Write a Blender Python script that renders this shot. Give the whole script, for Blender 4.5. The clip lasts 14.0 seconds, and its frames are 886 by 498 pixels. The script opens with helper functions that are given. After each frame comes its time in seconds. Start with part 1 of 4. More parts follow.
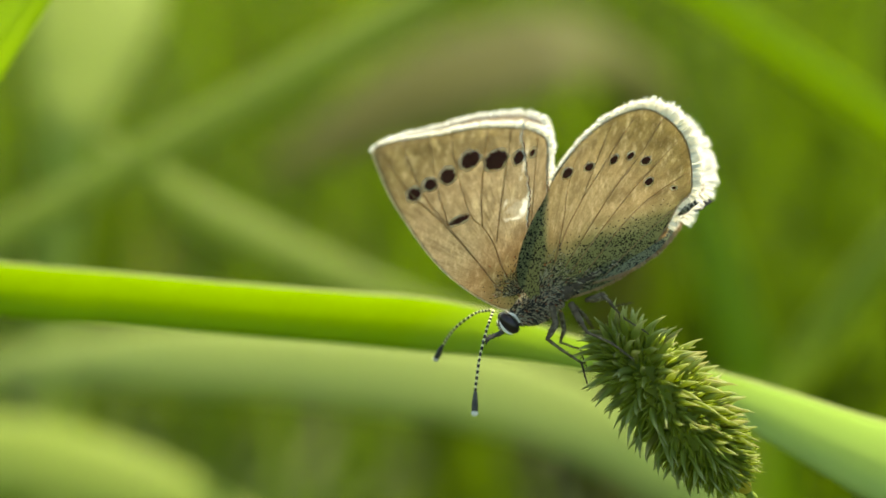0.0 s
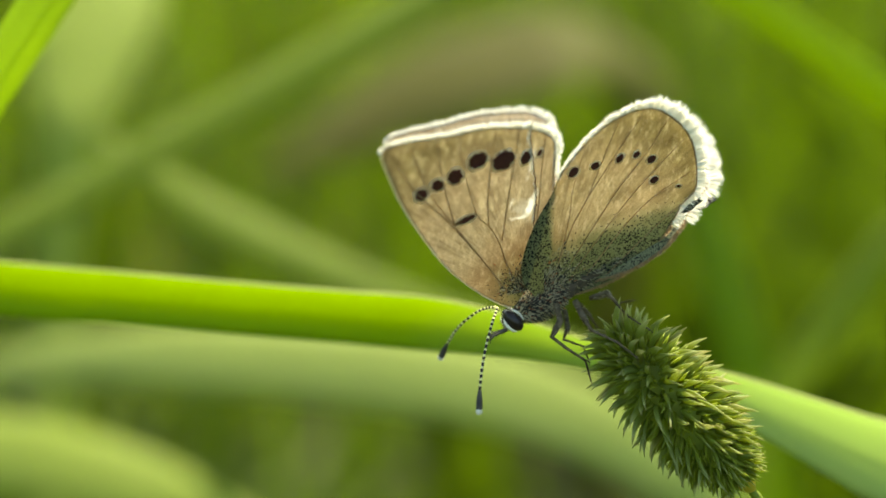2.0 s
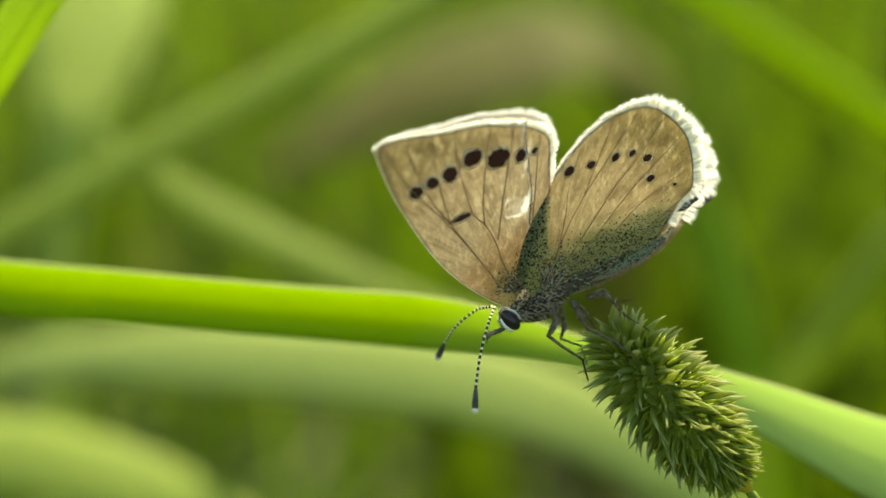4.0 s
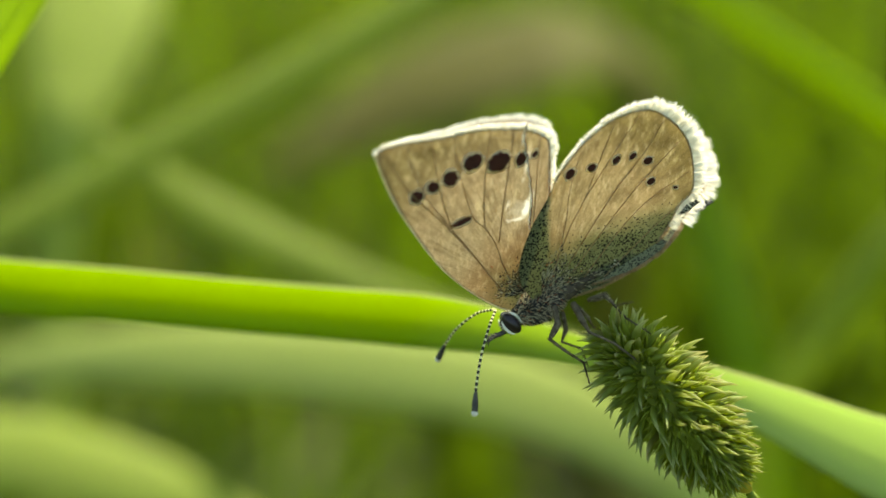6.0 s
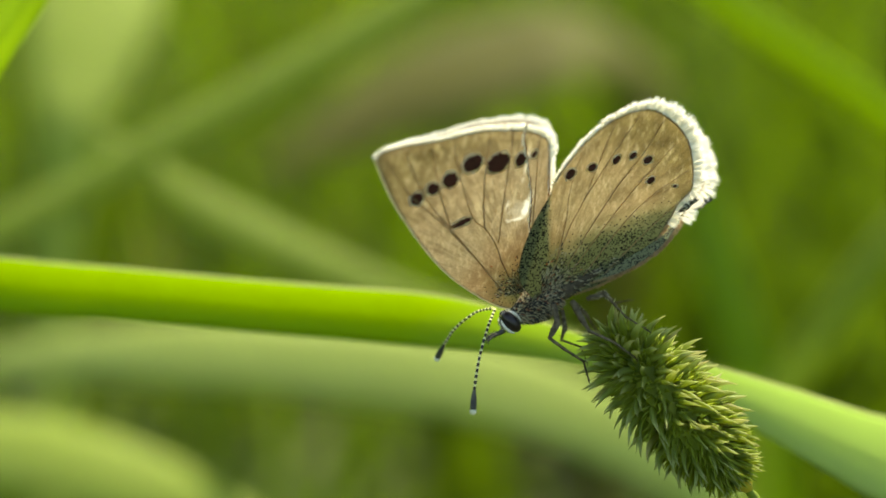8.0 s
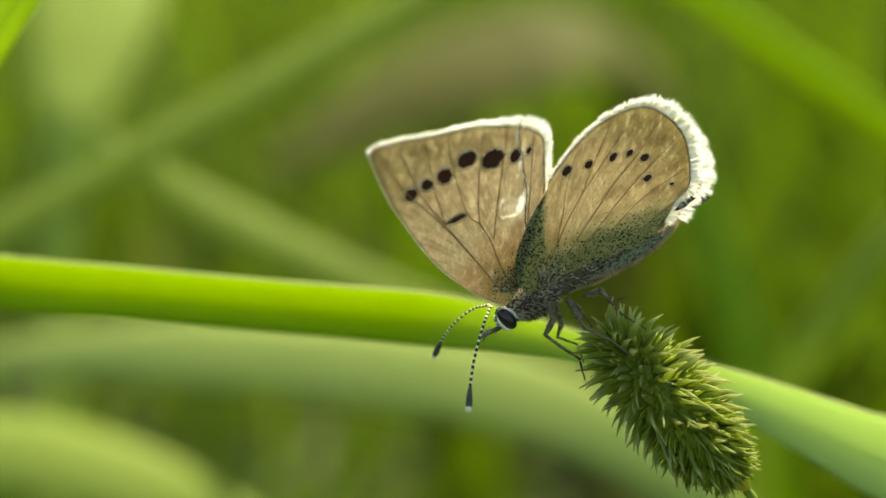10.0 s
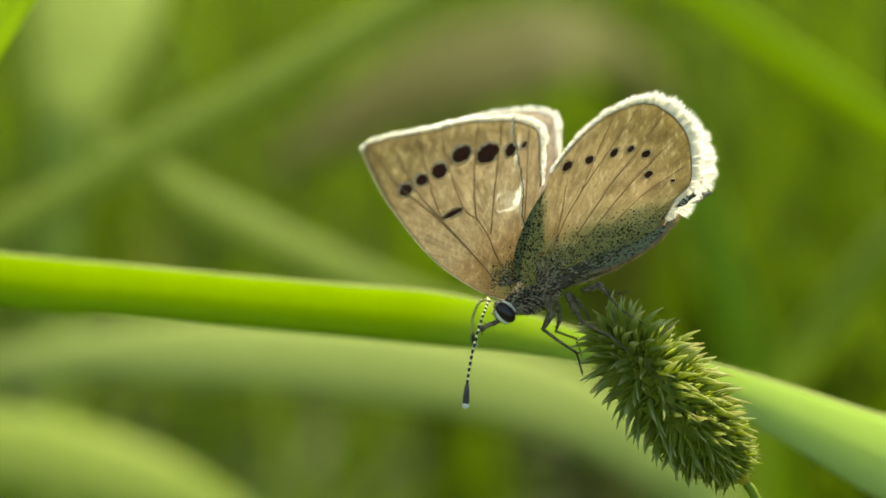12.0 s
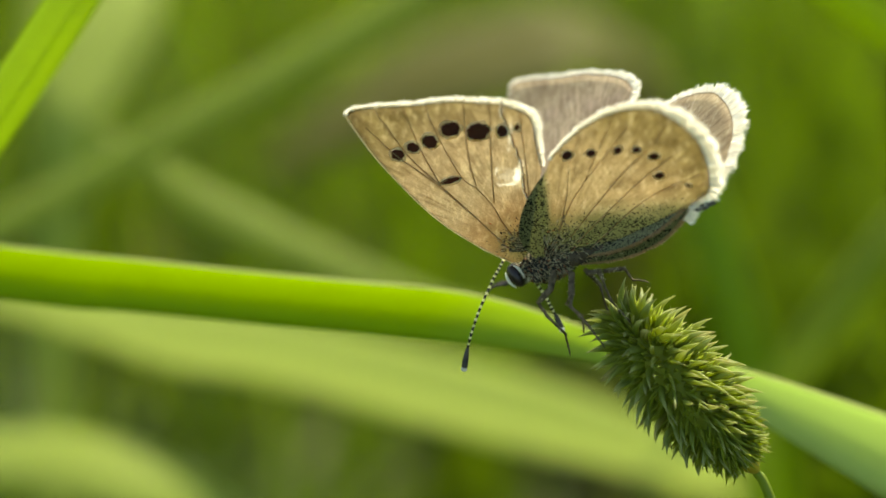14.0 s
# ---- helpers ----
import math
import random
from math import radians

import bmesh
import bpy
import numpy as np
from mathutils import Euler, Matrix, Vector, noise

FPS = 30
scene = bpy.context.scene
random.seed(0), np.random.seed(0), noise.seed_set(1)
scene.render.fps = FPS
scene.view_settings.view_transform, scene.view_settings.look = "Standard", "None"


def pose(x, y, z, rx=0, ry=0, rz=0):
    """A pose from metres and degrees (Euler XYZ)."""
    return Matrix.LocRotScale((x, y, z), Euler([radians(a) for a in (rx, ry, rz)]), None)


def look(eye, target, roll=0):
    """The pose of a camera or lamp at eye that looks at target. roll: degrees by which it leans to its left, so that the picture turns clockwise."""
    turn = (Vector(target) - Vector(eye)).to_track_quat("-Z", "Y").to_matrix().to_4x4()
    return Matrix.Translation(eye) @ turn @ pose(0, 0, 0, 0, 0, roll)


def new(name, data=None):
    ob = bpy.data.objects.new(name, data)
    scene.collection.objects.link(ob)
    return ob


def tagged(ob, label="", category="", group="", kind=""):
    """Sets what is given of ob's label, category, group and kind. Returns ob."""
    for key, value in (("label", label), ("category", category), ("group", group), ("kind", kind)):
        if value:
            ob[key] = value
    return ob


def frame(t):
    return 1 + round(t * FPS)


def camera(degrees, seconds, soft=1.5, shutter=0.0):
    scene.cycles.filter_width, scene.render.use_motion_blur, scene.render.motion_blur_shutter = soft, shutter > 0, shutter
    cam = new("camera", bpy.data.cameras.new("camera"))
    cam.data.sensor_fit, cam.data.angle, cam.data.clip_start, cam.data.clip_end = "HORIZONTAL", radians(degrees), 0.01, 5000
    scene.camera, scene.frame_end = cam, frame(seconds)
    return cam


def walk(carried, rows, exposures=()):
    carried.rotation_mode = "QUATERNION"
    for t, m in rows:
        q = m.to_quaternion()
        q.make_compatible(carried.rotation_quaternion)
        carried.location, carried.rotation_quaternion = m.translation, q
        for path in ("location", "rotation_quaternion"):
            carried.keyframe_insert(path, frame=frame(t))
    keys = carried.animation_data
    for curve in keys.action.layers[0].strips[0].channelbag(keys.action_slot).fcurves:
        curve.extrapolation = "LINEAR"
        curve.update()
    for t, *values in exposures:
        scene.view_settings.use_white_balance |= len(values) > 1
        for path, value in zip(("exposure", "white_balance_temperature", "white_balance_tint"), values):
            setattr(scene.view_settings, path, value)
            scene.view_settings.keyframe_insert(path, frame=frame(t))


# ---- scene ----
# The lens looks 20 degrees down into the grass from about twelve centimetres.
# View space: millimetres from the sharp point, x to the right, y away from the lens, z up.
MM = 0.001
FOCUS = Vector((0.0, 0.0, 0.40))
DIST = 0.1163
PITCH = 20.0
VIEW = Matrix.Translation(FOCUS) @ Matrix.Rotation(radians(-PITCH), 4, "X")
EYE = VIEW @ Vector((0, -DIST, 0))

cam = camera(28, 14.0, soft=1.5)
cam.data.dof.use_dof = True
cam.data.dof.focus_distance = 0.1146
cam.data.dof.aperture_fstop = 15.5
walk(cam, [(0.0, look(EYE, FOCUS)),
           (7.0, look(EYE, VIEW @ Vector((0, 0, -0.24 * MM)))),
           (14.0, look(EYE, VIEW @ Vector((0, 0, -0.48 * MM))))],
     exposures=[(0.0, 1.50, 8500, -4), (6.0, 1.45, 8500, -4), (10.5, 1.40, 8500, -4), (12.8, 1.34, 8500, -3), (13.4, 1.26, 8500, -3), (14.0, 1.24, 8500, -3)])

# ---- daylight ----
SUN_TO = Vector((0.25, 0.50, 0.90)).normalized()
world = bpy.data.worlds.new("sky")
scene.world = world
world.use_nodes = True
wn = world.node_tree.nodes
sky = wn.new("ShaderNodeTexSky")
sky.sky_type = "NISHITA"
sky.sun_disc = False
sky.sun_elevation = math.asin(SUN_TO.z)
sky.sun_rotation = math.atan2(SUN_TO.x, SUN_TO.y)
wn["Background"].inputs["Strength"].default_value = 0.15
world.node_tree.links.new(sky.outputs[0], wn["Background"].inputs["Color"])
sun_data = bpy.data.lights.new("sun", "SUN")
sun_data.energy, sun_data.angle, sun_data.color = 5.0, radians(0.53), (1.0, 0.95, 0.86)
sun = new("sun", sun_data)
sun.matrix_world = look(SUN_TO * 5, (0, 0, 0))


# ---- materials ----
def nodes_of(name):
    m = bpy.data.materials.new(name)
    m.use_nodes = True
    nt = m.node_tree
    nt.nodes.clear()
    return m, nt, nt.nodes.new("ShaderNodeOutputMaterial")


def ramp(nt, fac, stops):
    r = nt.nodes.new("ShaderNodeValToRGB")
    while len(r.color_ramp.elements) < len(stops):
        r.color_ramp.elements.new(0.5)
    for e, (p, c) in zip(r.color_ramp.elements, stops):
        e.position, e.color = p, (*c, 1)
    nt.links.new(fac, r.inputs[0])
    return r.outputs[0]


def grain(nt, vec, scale, detail=3.0, rough=0.55):
    n = nt.nodes.new("ShaderNodeTexNoise")
    n.inputs["Scale"].default_value, n.inputs["Detail"].default_value, n.inputs["Roughness"].default_value = scale, detail, rough
    nt.links.new(vec, n.inputs["Vector"])
    return n.outputs["Fac"]


def coords(nt, kind="Object"):
    return nt.nodes.new("ShaderNodeTexCoord").outputs[kind]


def mixed(nt, fac, a, b, mode="MIX"):
    n = nt.nodes.new("ShaderNodeMix")
    n.data_type, n.blend_type = "RGBA", mode
    for sock, v in ((n.inputs[0], fac), (n.inputs[6], a), (n.inputs[7], b)):
        if isinstance(v, (int, float)):
            sock.default_value = v
        elif isinstance(v, tuple):
            sock.default_value = (*v, 1)
        else:
            nt.links.new(v, sock)
    return n.outputs[2]


def calc(nt, op, a, b=0.0, c=0.0):
    n = nt.nodes.new("ShaderNodeMath")
    n.operation = op
    for sock, v in zip(n.inputs, (a, b, c)):
        if isinstance(v, (int, float)):
            sock.default_value = v
        else:
            nt.links.new(v, sock)
    return n.outputs[0]


def stretch(nt, vec, sx, sy, sz):
    n = nt.nodes.new("ShaderNodeMapping")
    n.inputs["Scale"].default_value = (sx, sy, sz)
    nt.links.new(vec, n.inputs["Vector"])
    return n.outputs[0]


def bumped(nt, height, strength, dist):
    n = nt.nodes.new("ShaderNodeBump")
    n.inputs["Strength"].default_value, n.inputs["Distance"].default_value = strength, dist
    nt.links.new(height, n.inputs["Height"])
    return n.outputs[0]


def finish(nt, out, color, through_color=None, share=0.5, rough=0.5, normal=None, sheen=0.0, spec=0.5, metallic=0.0):
    """Principled, with a share of light let through where through_color is given."""
    p = nt.nodes.new("ShaderNodeBsdfPrincipled")
    p.inputs["Roughness"].default_value, p.inputs["Specular IOR Level"].default_value = rough, spec
    p.inputs["Sheen Weight"].default_value, p.inputs["Metallic"].default_value = sheen, metallic
    if isinstance(color, tuple):
        p.inputs["Base Color"].default_value = (*color, 1)
    else:
        nt.links.new(color, p.inputs["Base Color"])
    if normal is not None:
        nt.links.new(normal, p.inputs["Normal"])
    if through_color is None:
        nt.links.new(p.outputs[0], out.inputs[0])
        return
    tr = nt.nodes.new("ShaderNodeBsdfTranslucent")
    if isinstance(through_color, tuple):
        tr.inputs[0].default_value = (*through_color, 1)
    else:
        nt.links.new(through_color, tr.inputs[0])
    mx = nt.nodes.new("ShaderNodeMixShader")
    mx.inputs[0].default_value = share
    nt.links.new(p.outputs[0], mx.inputs[1])
    nt.links.new(tr.outputs[0], mx.inputs[2])
    nt.links.new(mx.outputs[0], out.inputs[0])


def leaf_material(name, dark, light, lit, share=0.5, rough=0.42, ribs=16.0, spec=0.22, foot=None):
    """Grass leaf: colour grain, fine ribs along the blade, and light that comes through."""
    m, nt, out = nodes_of(name)
    uv = coords(nt, "UV")
    blot = grain(nt, stretch(nt, uv, 2.0, 40.0, 1.0), 1.6, 4.0)
    w = nt.nodes.new("ShaderNodeTexWave")
    w.bands_direction = "X"
    w.inputs["Scale"].default_value, w.inputs["Distortion"].default_value = ribs / 6.28, 0.6
    w.inputs["Detail"].default_value, w.inputs["Detail Scale"].default_value = 2.0, 0.5
    nt.links.new(stretch(nt, uv, 3.0, 3.0, 1.0), w.inputs["Vector"])
    base = ramp(nt, blot, [(0.25, dark), (0.75, light)])
    base = mixed(nt, 0.16, base, w.outputs["Color"], "MULTIPLY")
    glow = mixed(nt, 0.22, mixed(nt, blot, lit, tuple(c * 0.8 for c in lit)), w.outputs["Color"], "MULTIPLY")
    if foot:
        # paler towards the leaf's foot: the sky's sheen, put into the colour
        v = nt.nodes.new("ShaderNodeSeparateXYZ")
        nt.links.new(uv, v.inputs[0])
        near = ramp(nt, v.outputs[1], [(foot[0], (0, 0, 0)), (foot[1], (1, 1, 1))])
        base = mixed(nt, near, base, tuple(c * 0.42 for c in foot[2]))
        glow = mixed(nt, near, glow, foot[2])
    finish(nt, out, base, glow, share, rough, bumped(nt, w.outputs["Fac"], 0.25, 0.00006), 0.0, spec)
    return m


LEAF_LIME = leaf_material("leaf_lime", (0.11, 0.21, 0.008), (0.18, 0.30, 0.012), (0.76, 0.94, 0.18), 0.63, 0.34, 16.0, 0.35)
LEAF_LONG = leaf_material("leaf_long", (0.11, 0.21, 0.008), (0.18, 0.30, 0.012), (0.70, 0.88, 0.10), 0.60, 0.45, 16.0, 0.10, (0.60, 0.86, (0.66, 0.80, 0.34)))
LEAF_MID = leaf_material("leaf_mid", (0.055, 0.115, 0.006), (0.10, 0.17, 0.010), (0.62, 0.80, 0.10), 0.6)
LEAF_PALE = leaf_material("leaf_pale", (0.235, 0.30, 0.06), (0.32, 0.39, 0.10), (0.80, 0.90, 0.32), 0.52, 0.6, 16.0, 0.15)
LEAF_STRAWY = leaf_material("leaf_yellowing", (0.31, 0.37, 0.11), (0.40, 0.46, 0.16), (0.84, 0.93, 0.44), 0.55, 0.6, 16.0, 0.12)
LEAF_HIGHLIGHT = leaf_material("leaf_highlight", (0.50, 0.56, 0.22), (0.62, 0.66, 0.30), (0.96, 0.98, 0.60), 0.55, 0.5, 16.0, 0.2)
LEAF_SOFT = leaf_material("leaf_soft", (0.13, 0.175, 0.03), (0.185, 0.235, 0.045), (0.64, 0.78, 0.20), 0.58, 0.55, 16.0, 0.12)
LEAF_DRY = leaf_material("leaf_dry", (0.09, 0.09, 0.02), (0.125, 0.12, 0.028), (0.40, 0.40, 0.11), 0.5, 0.7)
LEAF_DARK = leaf_material("leaf_dark", (0.042, 0.072, 0.005), (0.078, 0.118, 0.009), (0.132, 0.225, 0.009), 0.5)
LEAF_FRESH = leaf_material("leaf_fresh", (0.06, 0.12, 0.006), (0.11, 0.18, 0.012), (0.24, 0.36, 0.02), 0.5)
LEAF_STRAW = leaf_material("leaf_straw", (0.14, 0.11, 0.045), (0.24, 0.19, 0.08), (0.25, 0.20, 0.08), 0.45, 0.7)


def wing_material(name, tan, pale, lit, share, dust_shade, sheen=0.15, bare=(), streaks=0.55):
    """Scaled wing membrane: fine scale grain, faint blotches, dark dusting and painted shade near the root."""
    m, nt, out = nodes_of(name)
    ob = coords(nt)
    fine = grain(nt, stretch(nt, ob, 1, 1, 1), 9000.0, 2.0, 0.7)
    blot = grain(nt, ob, 420.0, 4.0, 0.6)
    base = ramp(nt, blot, [(0.34, tan), (0.62, pale)])
    base = mixed(nt, 0.45, base, ramp(nt, fine, [(0.3, (0.45, 0.45, 0.45)), (0.65, (1, 1, 1))]), "MULTIPLY")
    root = nt.nodes.new("ShaderNodeVectorMath")
    root.operation = "LENGTH"
    nt.links.new(ob, root.inputs[0])
    zone = ramp(nt, calc(nt, "ADD", calc(nt, "MULTIPLY", root.outputs["Value"], 68.0), calc(nt, "MULTIPLY", blot, 0.25)),
                [(0.25, (0.82, 0.70, 0.56)), (0.5, (1.0, 1.0, 0.98)), (0.78, (1.0, 0.98, 0.94)), (1.0, (0.76, 0.74, 0.60))])
    base = mixed(nt, 1.0, base, zone, "MULTIPLY")
    fleck = ramp(nt, grain(nt, stretch(nt, ob, 1.0, 1.0, 0.45), 2600.0, 3.0, 0.7), [(0.52, (0, 0, 0)), (0.72, (1, 1, 1))])
    base = mixed(nt, calc(nt, "MULTIPLY", fleck, 0.6), base, (0.70, 0.63, 0.47))
    # rows of scales fan out from the root
    sep = nt.nodes.new("ShaderNodeSeparateXYZ")
    nt.links.new(ob, sep.inputs[0])
    fan = nt.nodes.new("ShaderNodeCombineXYZ")
    nt.links.new(calc(nt, "MULTIPLY", calc(nt, "ARCTAN2", sep.outputs[2], sep.outputs[0]), 26.0), fan.inputs[0])
    nt.links.new(calc(nt, "MULTIPLY", sep.outputs[2], 420.0), fan.inputs[1])
    streak = ramp(nt, grain(nt, fan.outputs[0], 1.5, 5.0, 0.7), [(0.34, (0.55, 0.50, 0.43)), (0.58, (1, 1, 1))])
    cloud = ramp(nt, grain(nt, ob, 900.0, 5.0, 0.7), [(0.36, (0.74, 0.70, 0.64)), (0.60, (1, 1, 1))])
    base = mixed(nt, 0.6, mixed(nt, streaks, base, streak, "MULTIPLY"), cloud, "MULTIPLY")
    # dusting: dark and blue-green scales over a pale ground, thinning outwards from the root; darkens for shade too
    if dust_shade[3]:
        reach = calc(nt, "ADD", calc(nt, "MULTIPLY", sep.outputs[0], dust_shade[1]), calc(nt, "MULTIPLY", sep.outputs[2], dust_shade[2]))
    else:
        vec = nt.nodes.new("ShaderNodeVectorMath")
        vec.operation = "LENGTH"
        nt.links.new(stretch(nt, ob, dust_shade[1], 0.0, dust_shade[2]), vec.inputs[0])
        reach = vec.outputs["Value"]
    if dust_shade[3]:
        front = calc(nt, "ADD", calc(nt, "MULTIPLY", sep.outputs[0], 4.5), calc(nt, "MULTIPLY", sep.outputs[2], 0.75))
        reach = calc(nt, "MINIMUM", reach, front)
    far = calc(nt, "ADD", reach, calc(nt, "MULTIPLY", calc(nt, "SUBTRACT", blot, 0.5), 0.0022))
    near = nt.nodes.new("ShaderNodeMapRange")
    near.inputs[1].default_value, near.inputs[2].default_value = dust_shade[0] * MM * dust_shade[4], dust_shade[0] * MM
    near.inputs[3].default_value, near.inputs[4].default_value = 1.0, 0.0
    nt.links.new(far, near.inputs[0])
    speck = nt.nodes.new("ShaderNodeTexVoronoi")
    speck.inputs["Scale"].default_value = 12000.0
    nt.links.new(ob, speck.inputs["Vector"])
    dots = ramp(nt, speck.outputs["Color"], [(0.0, (0, 0, 0)), (1.0, (1, 1, 1))])
    ink = calc(nt, "LESS_THAN", dots, calc(nt, "MULTIPLY", near.outputs[0], 0.37))
    soft = calc(nt, "MULTIPLY", near.outputs[0], 0.82)
    blue = mixed(nt, fine, (0.11, 0.14, 0.06), (0.355, 0.41, 0.215))
    base = mixed(nt, soft, base, blue)
    base = mixed(nt, ink, base, (0.035, 0.035, 0.03))
    glow = mixed(nt, 0.3, lit, base, "MULTIPLY")
    glow = mixed(nt, 0.30, glow, ramp(nt, fine, [(0.3, (0.4, 0.4, 0.4)), (0.65, (1, 1, 1))]), "MULTIPLY")
    glow = mixed(nt, 1.0, mixed(nt, 0.6, mixed(nt, streaks, glow, streak, "MULTIPLY"), cloud, "MULTIPLY"), zone, "MULTIPLY")
    glow = mixed(nt, calc(nt, "MULTIPLY", fleck, 0.45), glow, (0.97, 0.9, 0.7))
    glow = mixed(nt, soft, glow, (0.24, 0.275, 0.15))
    glow = mixed(nt, ink, glow, (0.03, 0.025, 0.02))
    # places rubbed bare of scales, where the clear membrane shows
    for u, v, a, b, tilt, rubbed in bare:
        spot_map = nt.nodes.new("ShaderNodeMapping")
        spot_map.vector_type = "TEXTURE"
        spot_map.inputs["Location"].default_value = (u * MM, 0, v * MM)
        spot_map.inputs["Rotation"].default_value = (0, radians(-tilt), 0)
        spot_map.inputs["Scale"].default_value = (a * MM, 1.0, b * MM)
        nt.links.new(ob, spot_map.inputs["Vector"])
        ln = nt.nodes.new("ShaderNodeVectorMath")
        ln.operation = "LENGTH"
        nt.links.new(spot_map.outputs[0], ln.inputs[0])
        edge = calc(nt, "ADD", ln.outputs["Value"], calc(nt, "MULTIPLY", calc(nt, "SUBTRACT", grain(nt, ob, 1700.0, 4.0, 0.65), 0.5), 2.6))
        mask = calc(nt, "MULTIPLY", ramp(nt, edge, [(0.45, (1, 1, 1)), (1.0, (0, 0, 0))]), rubbed)
        base = mixed(nt, mask, base, (0.80, 0.77, 0.70))
        glow = mixed(nt, mask, glow, (1.0, 0.98, 0.93))
    finish(nt, out, base, glow, share, 0.6, bumped(nt, fine, 0.35, 0.00003), sheen, 0.25)
    return m


WING_UNDER = wing_material("wing_under", (0.35, 0.305, 0.215), (0.51, 0.455, 0.345), (0.86, 0.80, 0.62), 0.64, (3.4, 1.0, 1.0, False, 0.1))
# The hindwing's wide dark zone is dusting plus the abdomen's shadow, both in the colour.
HINDWING_UNDER = wing_material("hindwing_under", (0.34, 0.295, 0.18), (0.49, 0.43, 0.285), (0.82, 0.76, 0.53), 0.64, (4.3, -0.309, 0.951, True, 0.38))
WING_UPPER = wing_material("wing_upper", (0.46, 0.35, 0.28), (0.74, 0.59, 0.48), (0.98, 0.86, 0.72), 0.5, (2.2, 1.0, 1.0, False, 0.1), 0.3, streaks=0.95)


HINDWING_UPPER = wing_material("hindwing_upper", (0.46, 0.35, 0.28), (0.74, 0.59, 0.48), (0.98, 0.86, 0.72), 0.5, (3.4, -0.309, 0.951, True, 0.6), 0.3, streaks=0.95)

BARE = [(-1.3, 6.0, 0.85, 0.9, -3, 0.3), (-0.66, 6.3, 0.30, 1.1, -8, 1.0), (-1.2, 5.42, 0.75, 0.16, 8, 0.8), (-2.1, 6.3, 0.1, 0.5, -10, 0.6), (-1.63, 11.22, 0.16, 0.93, 0, 0.7), (-1.16, 9.12, 0.14, 1.4, -4, 0.6)]
WORN_UNDER = wing_material("worn_wing_under", (0.35, 0.305, 0.215), (0.51, 0.455, 0.345), (0.86, 0.80, 0.62), 0.64, (3.4, 1.0, 1.0, False, 0.1), 0.15, BARE)
WORN_UPPER = wing_material("worn_wing_upper", (0.46, 0.35, 0.28), (0.74, 0.59, 0.48), (0.98, 0.86, 0.72), 0.5, (2.2, 1.0, 1.0, False, 0.1), 0.3, BARE, streaks=0.95)


def plain_material(name, dark, light, scale, rough=0.6, lit=None, share=0.4, bump=0.3, sheen=0.0, spec=0.4):
    m, nt, out = nodes_of(name)
    ob = coords(nt)
    n = grain(nt, ob, scale, 4.0)
    col = ramp(nt, n, [(0.3, dark), (0.7, light)])
    finish(nt, out, col, lit, share, rough, bumped(nt, n, bump, 0.05 / scale), sheen, spec)
    return m


FRINGE = plain_material("fringe_scales", (0.94, 0.905, 0.82), (0.98, 0.95, 0.88), 3000, 0.6, (0.99, 0.96, 0.89), 0.5)
VEIN = plain_material("wing_vein", (0.30, 0.21, 0.12), (0.44, 0.32, 0.19), 3000, 0.7, (0.62, 0.44, 0.25), 0.5)
SPOT = plain_material("wing_spot", (0.045, 0.017, 0.014), (0.12, 0.048, 0.036), 6000, 0.8, (0.20, 0.055, 0.04), 0.45, spec=0.15)
RING = plain_material("spot_ring", (0.66, 0.59, 0.46), (0.76, 0.69, 0.56), 4000, 0.6, (0.99, 0.92, 0.72), 0.62)
BODY = plain_material("body_skin", (0.034, 0.027, 0.019), (0.11, 0.088, 0.064), 2500, 0.85, spec=0.15)
FUR_GREY = plain_material("fur_grey", (0.34, 0.31, 0.22), (0.62, 0.57, 0.43), 1500, 0.8, (0.70, 0.64, 0.46), 0.4, spec=0.05)
FUR_DARK = plain_material("fur_dark", (0.018, 0.017, 0.014), (0.06, 0.056, 0.046), 1500, 0.7)
FUR_RUST = plain_material("fur_rust", (0.26, 0.08, 0.03), (0.48, 0.17, 0.07), 1500, 0.7)
WHITE_SCALE = plain_material("white_scale", (0.86, 0.85, 0.80), (0.93, 0.92, 0.88), 3000, 0.5, (0.97, 0.96, 0.90), 0.45)
EYE_BLACK = plain_material("eye_black", (0.008, 0.005, 0.006), (0.018, 0.010, 0.012), 5000, 0.3, None, 0.0, 0.1)
LEG_MAT = plain_material("leg_scale", (0.022, 0.018, 0.011), (0.20, 0.165, 0.11), 2600, 0.75, (0.2, 0.15, 0.09), 0.2, spec=0.15)
SPIKE_HAIR = plain_material("spike_hair", (0.50, 0.54, 0.28), (0.66, 0.70, 0.42), 2000, 0.6, (0.85, 0.88, 0.5), 0.5)
SPIKE_CORE = plain_material("spike_core", (0.10, 0.14, 0.02), (0.17, 0.21, 0.035), 1500, 0.7, (0.6, 0.72, 0.2), 0.5)
CULM_MAT = plain_material("culm_green", (0.13, 0.18, 0.012), (0.19, 0.25, 0.02), 600, 0.55, (0.18, 0.28, 0.03), 0.35)
CULM_KNOT = plain_material("culm_knot", (0.42, 0.33, 0.03), (0.56, 0.46, 0.05), 900, 0.5, (0.5, 0.42, 0.05), 0.3)


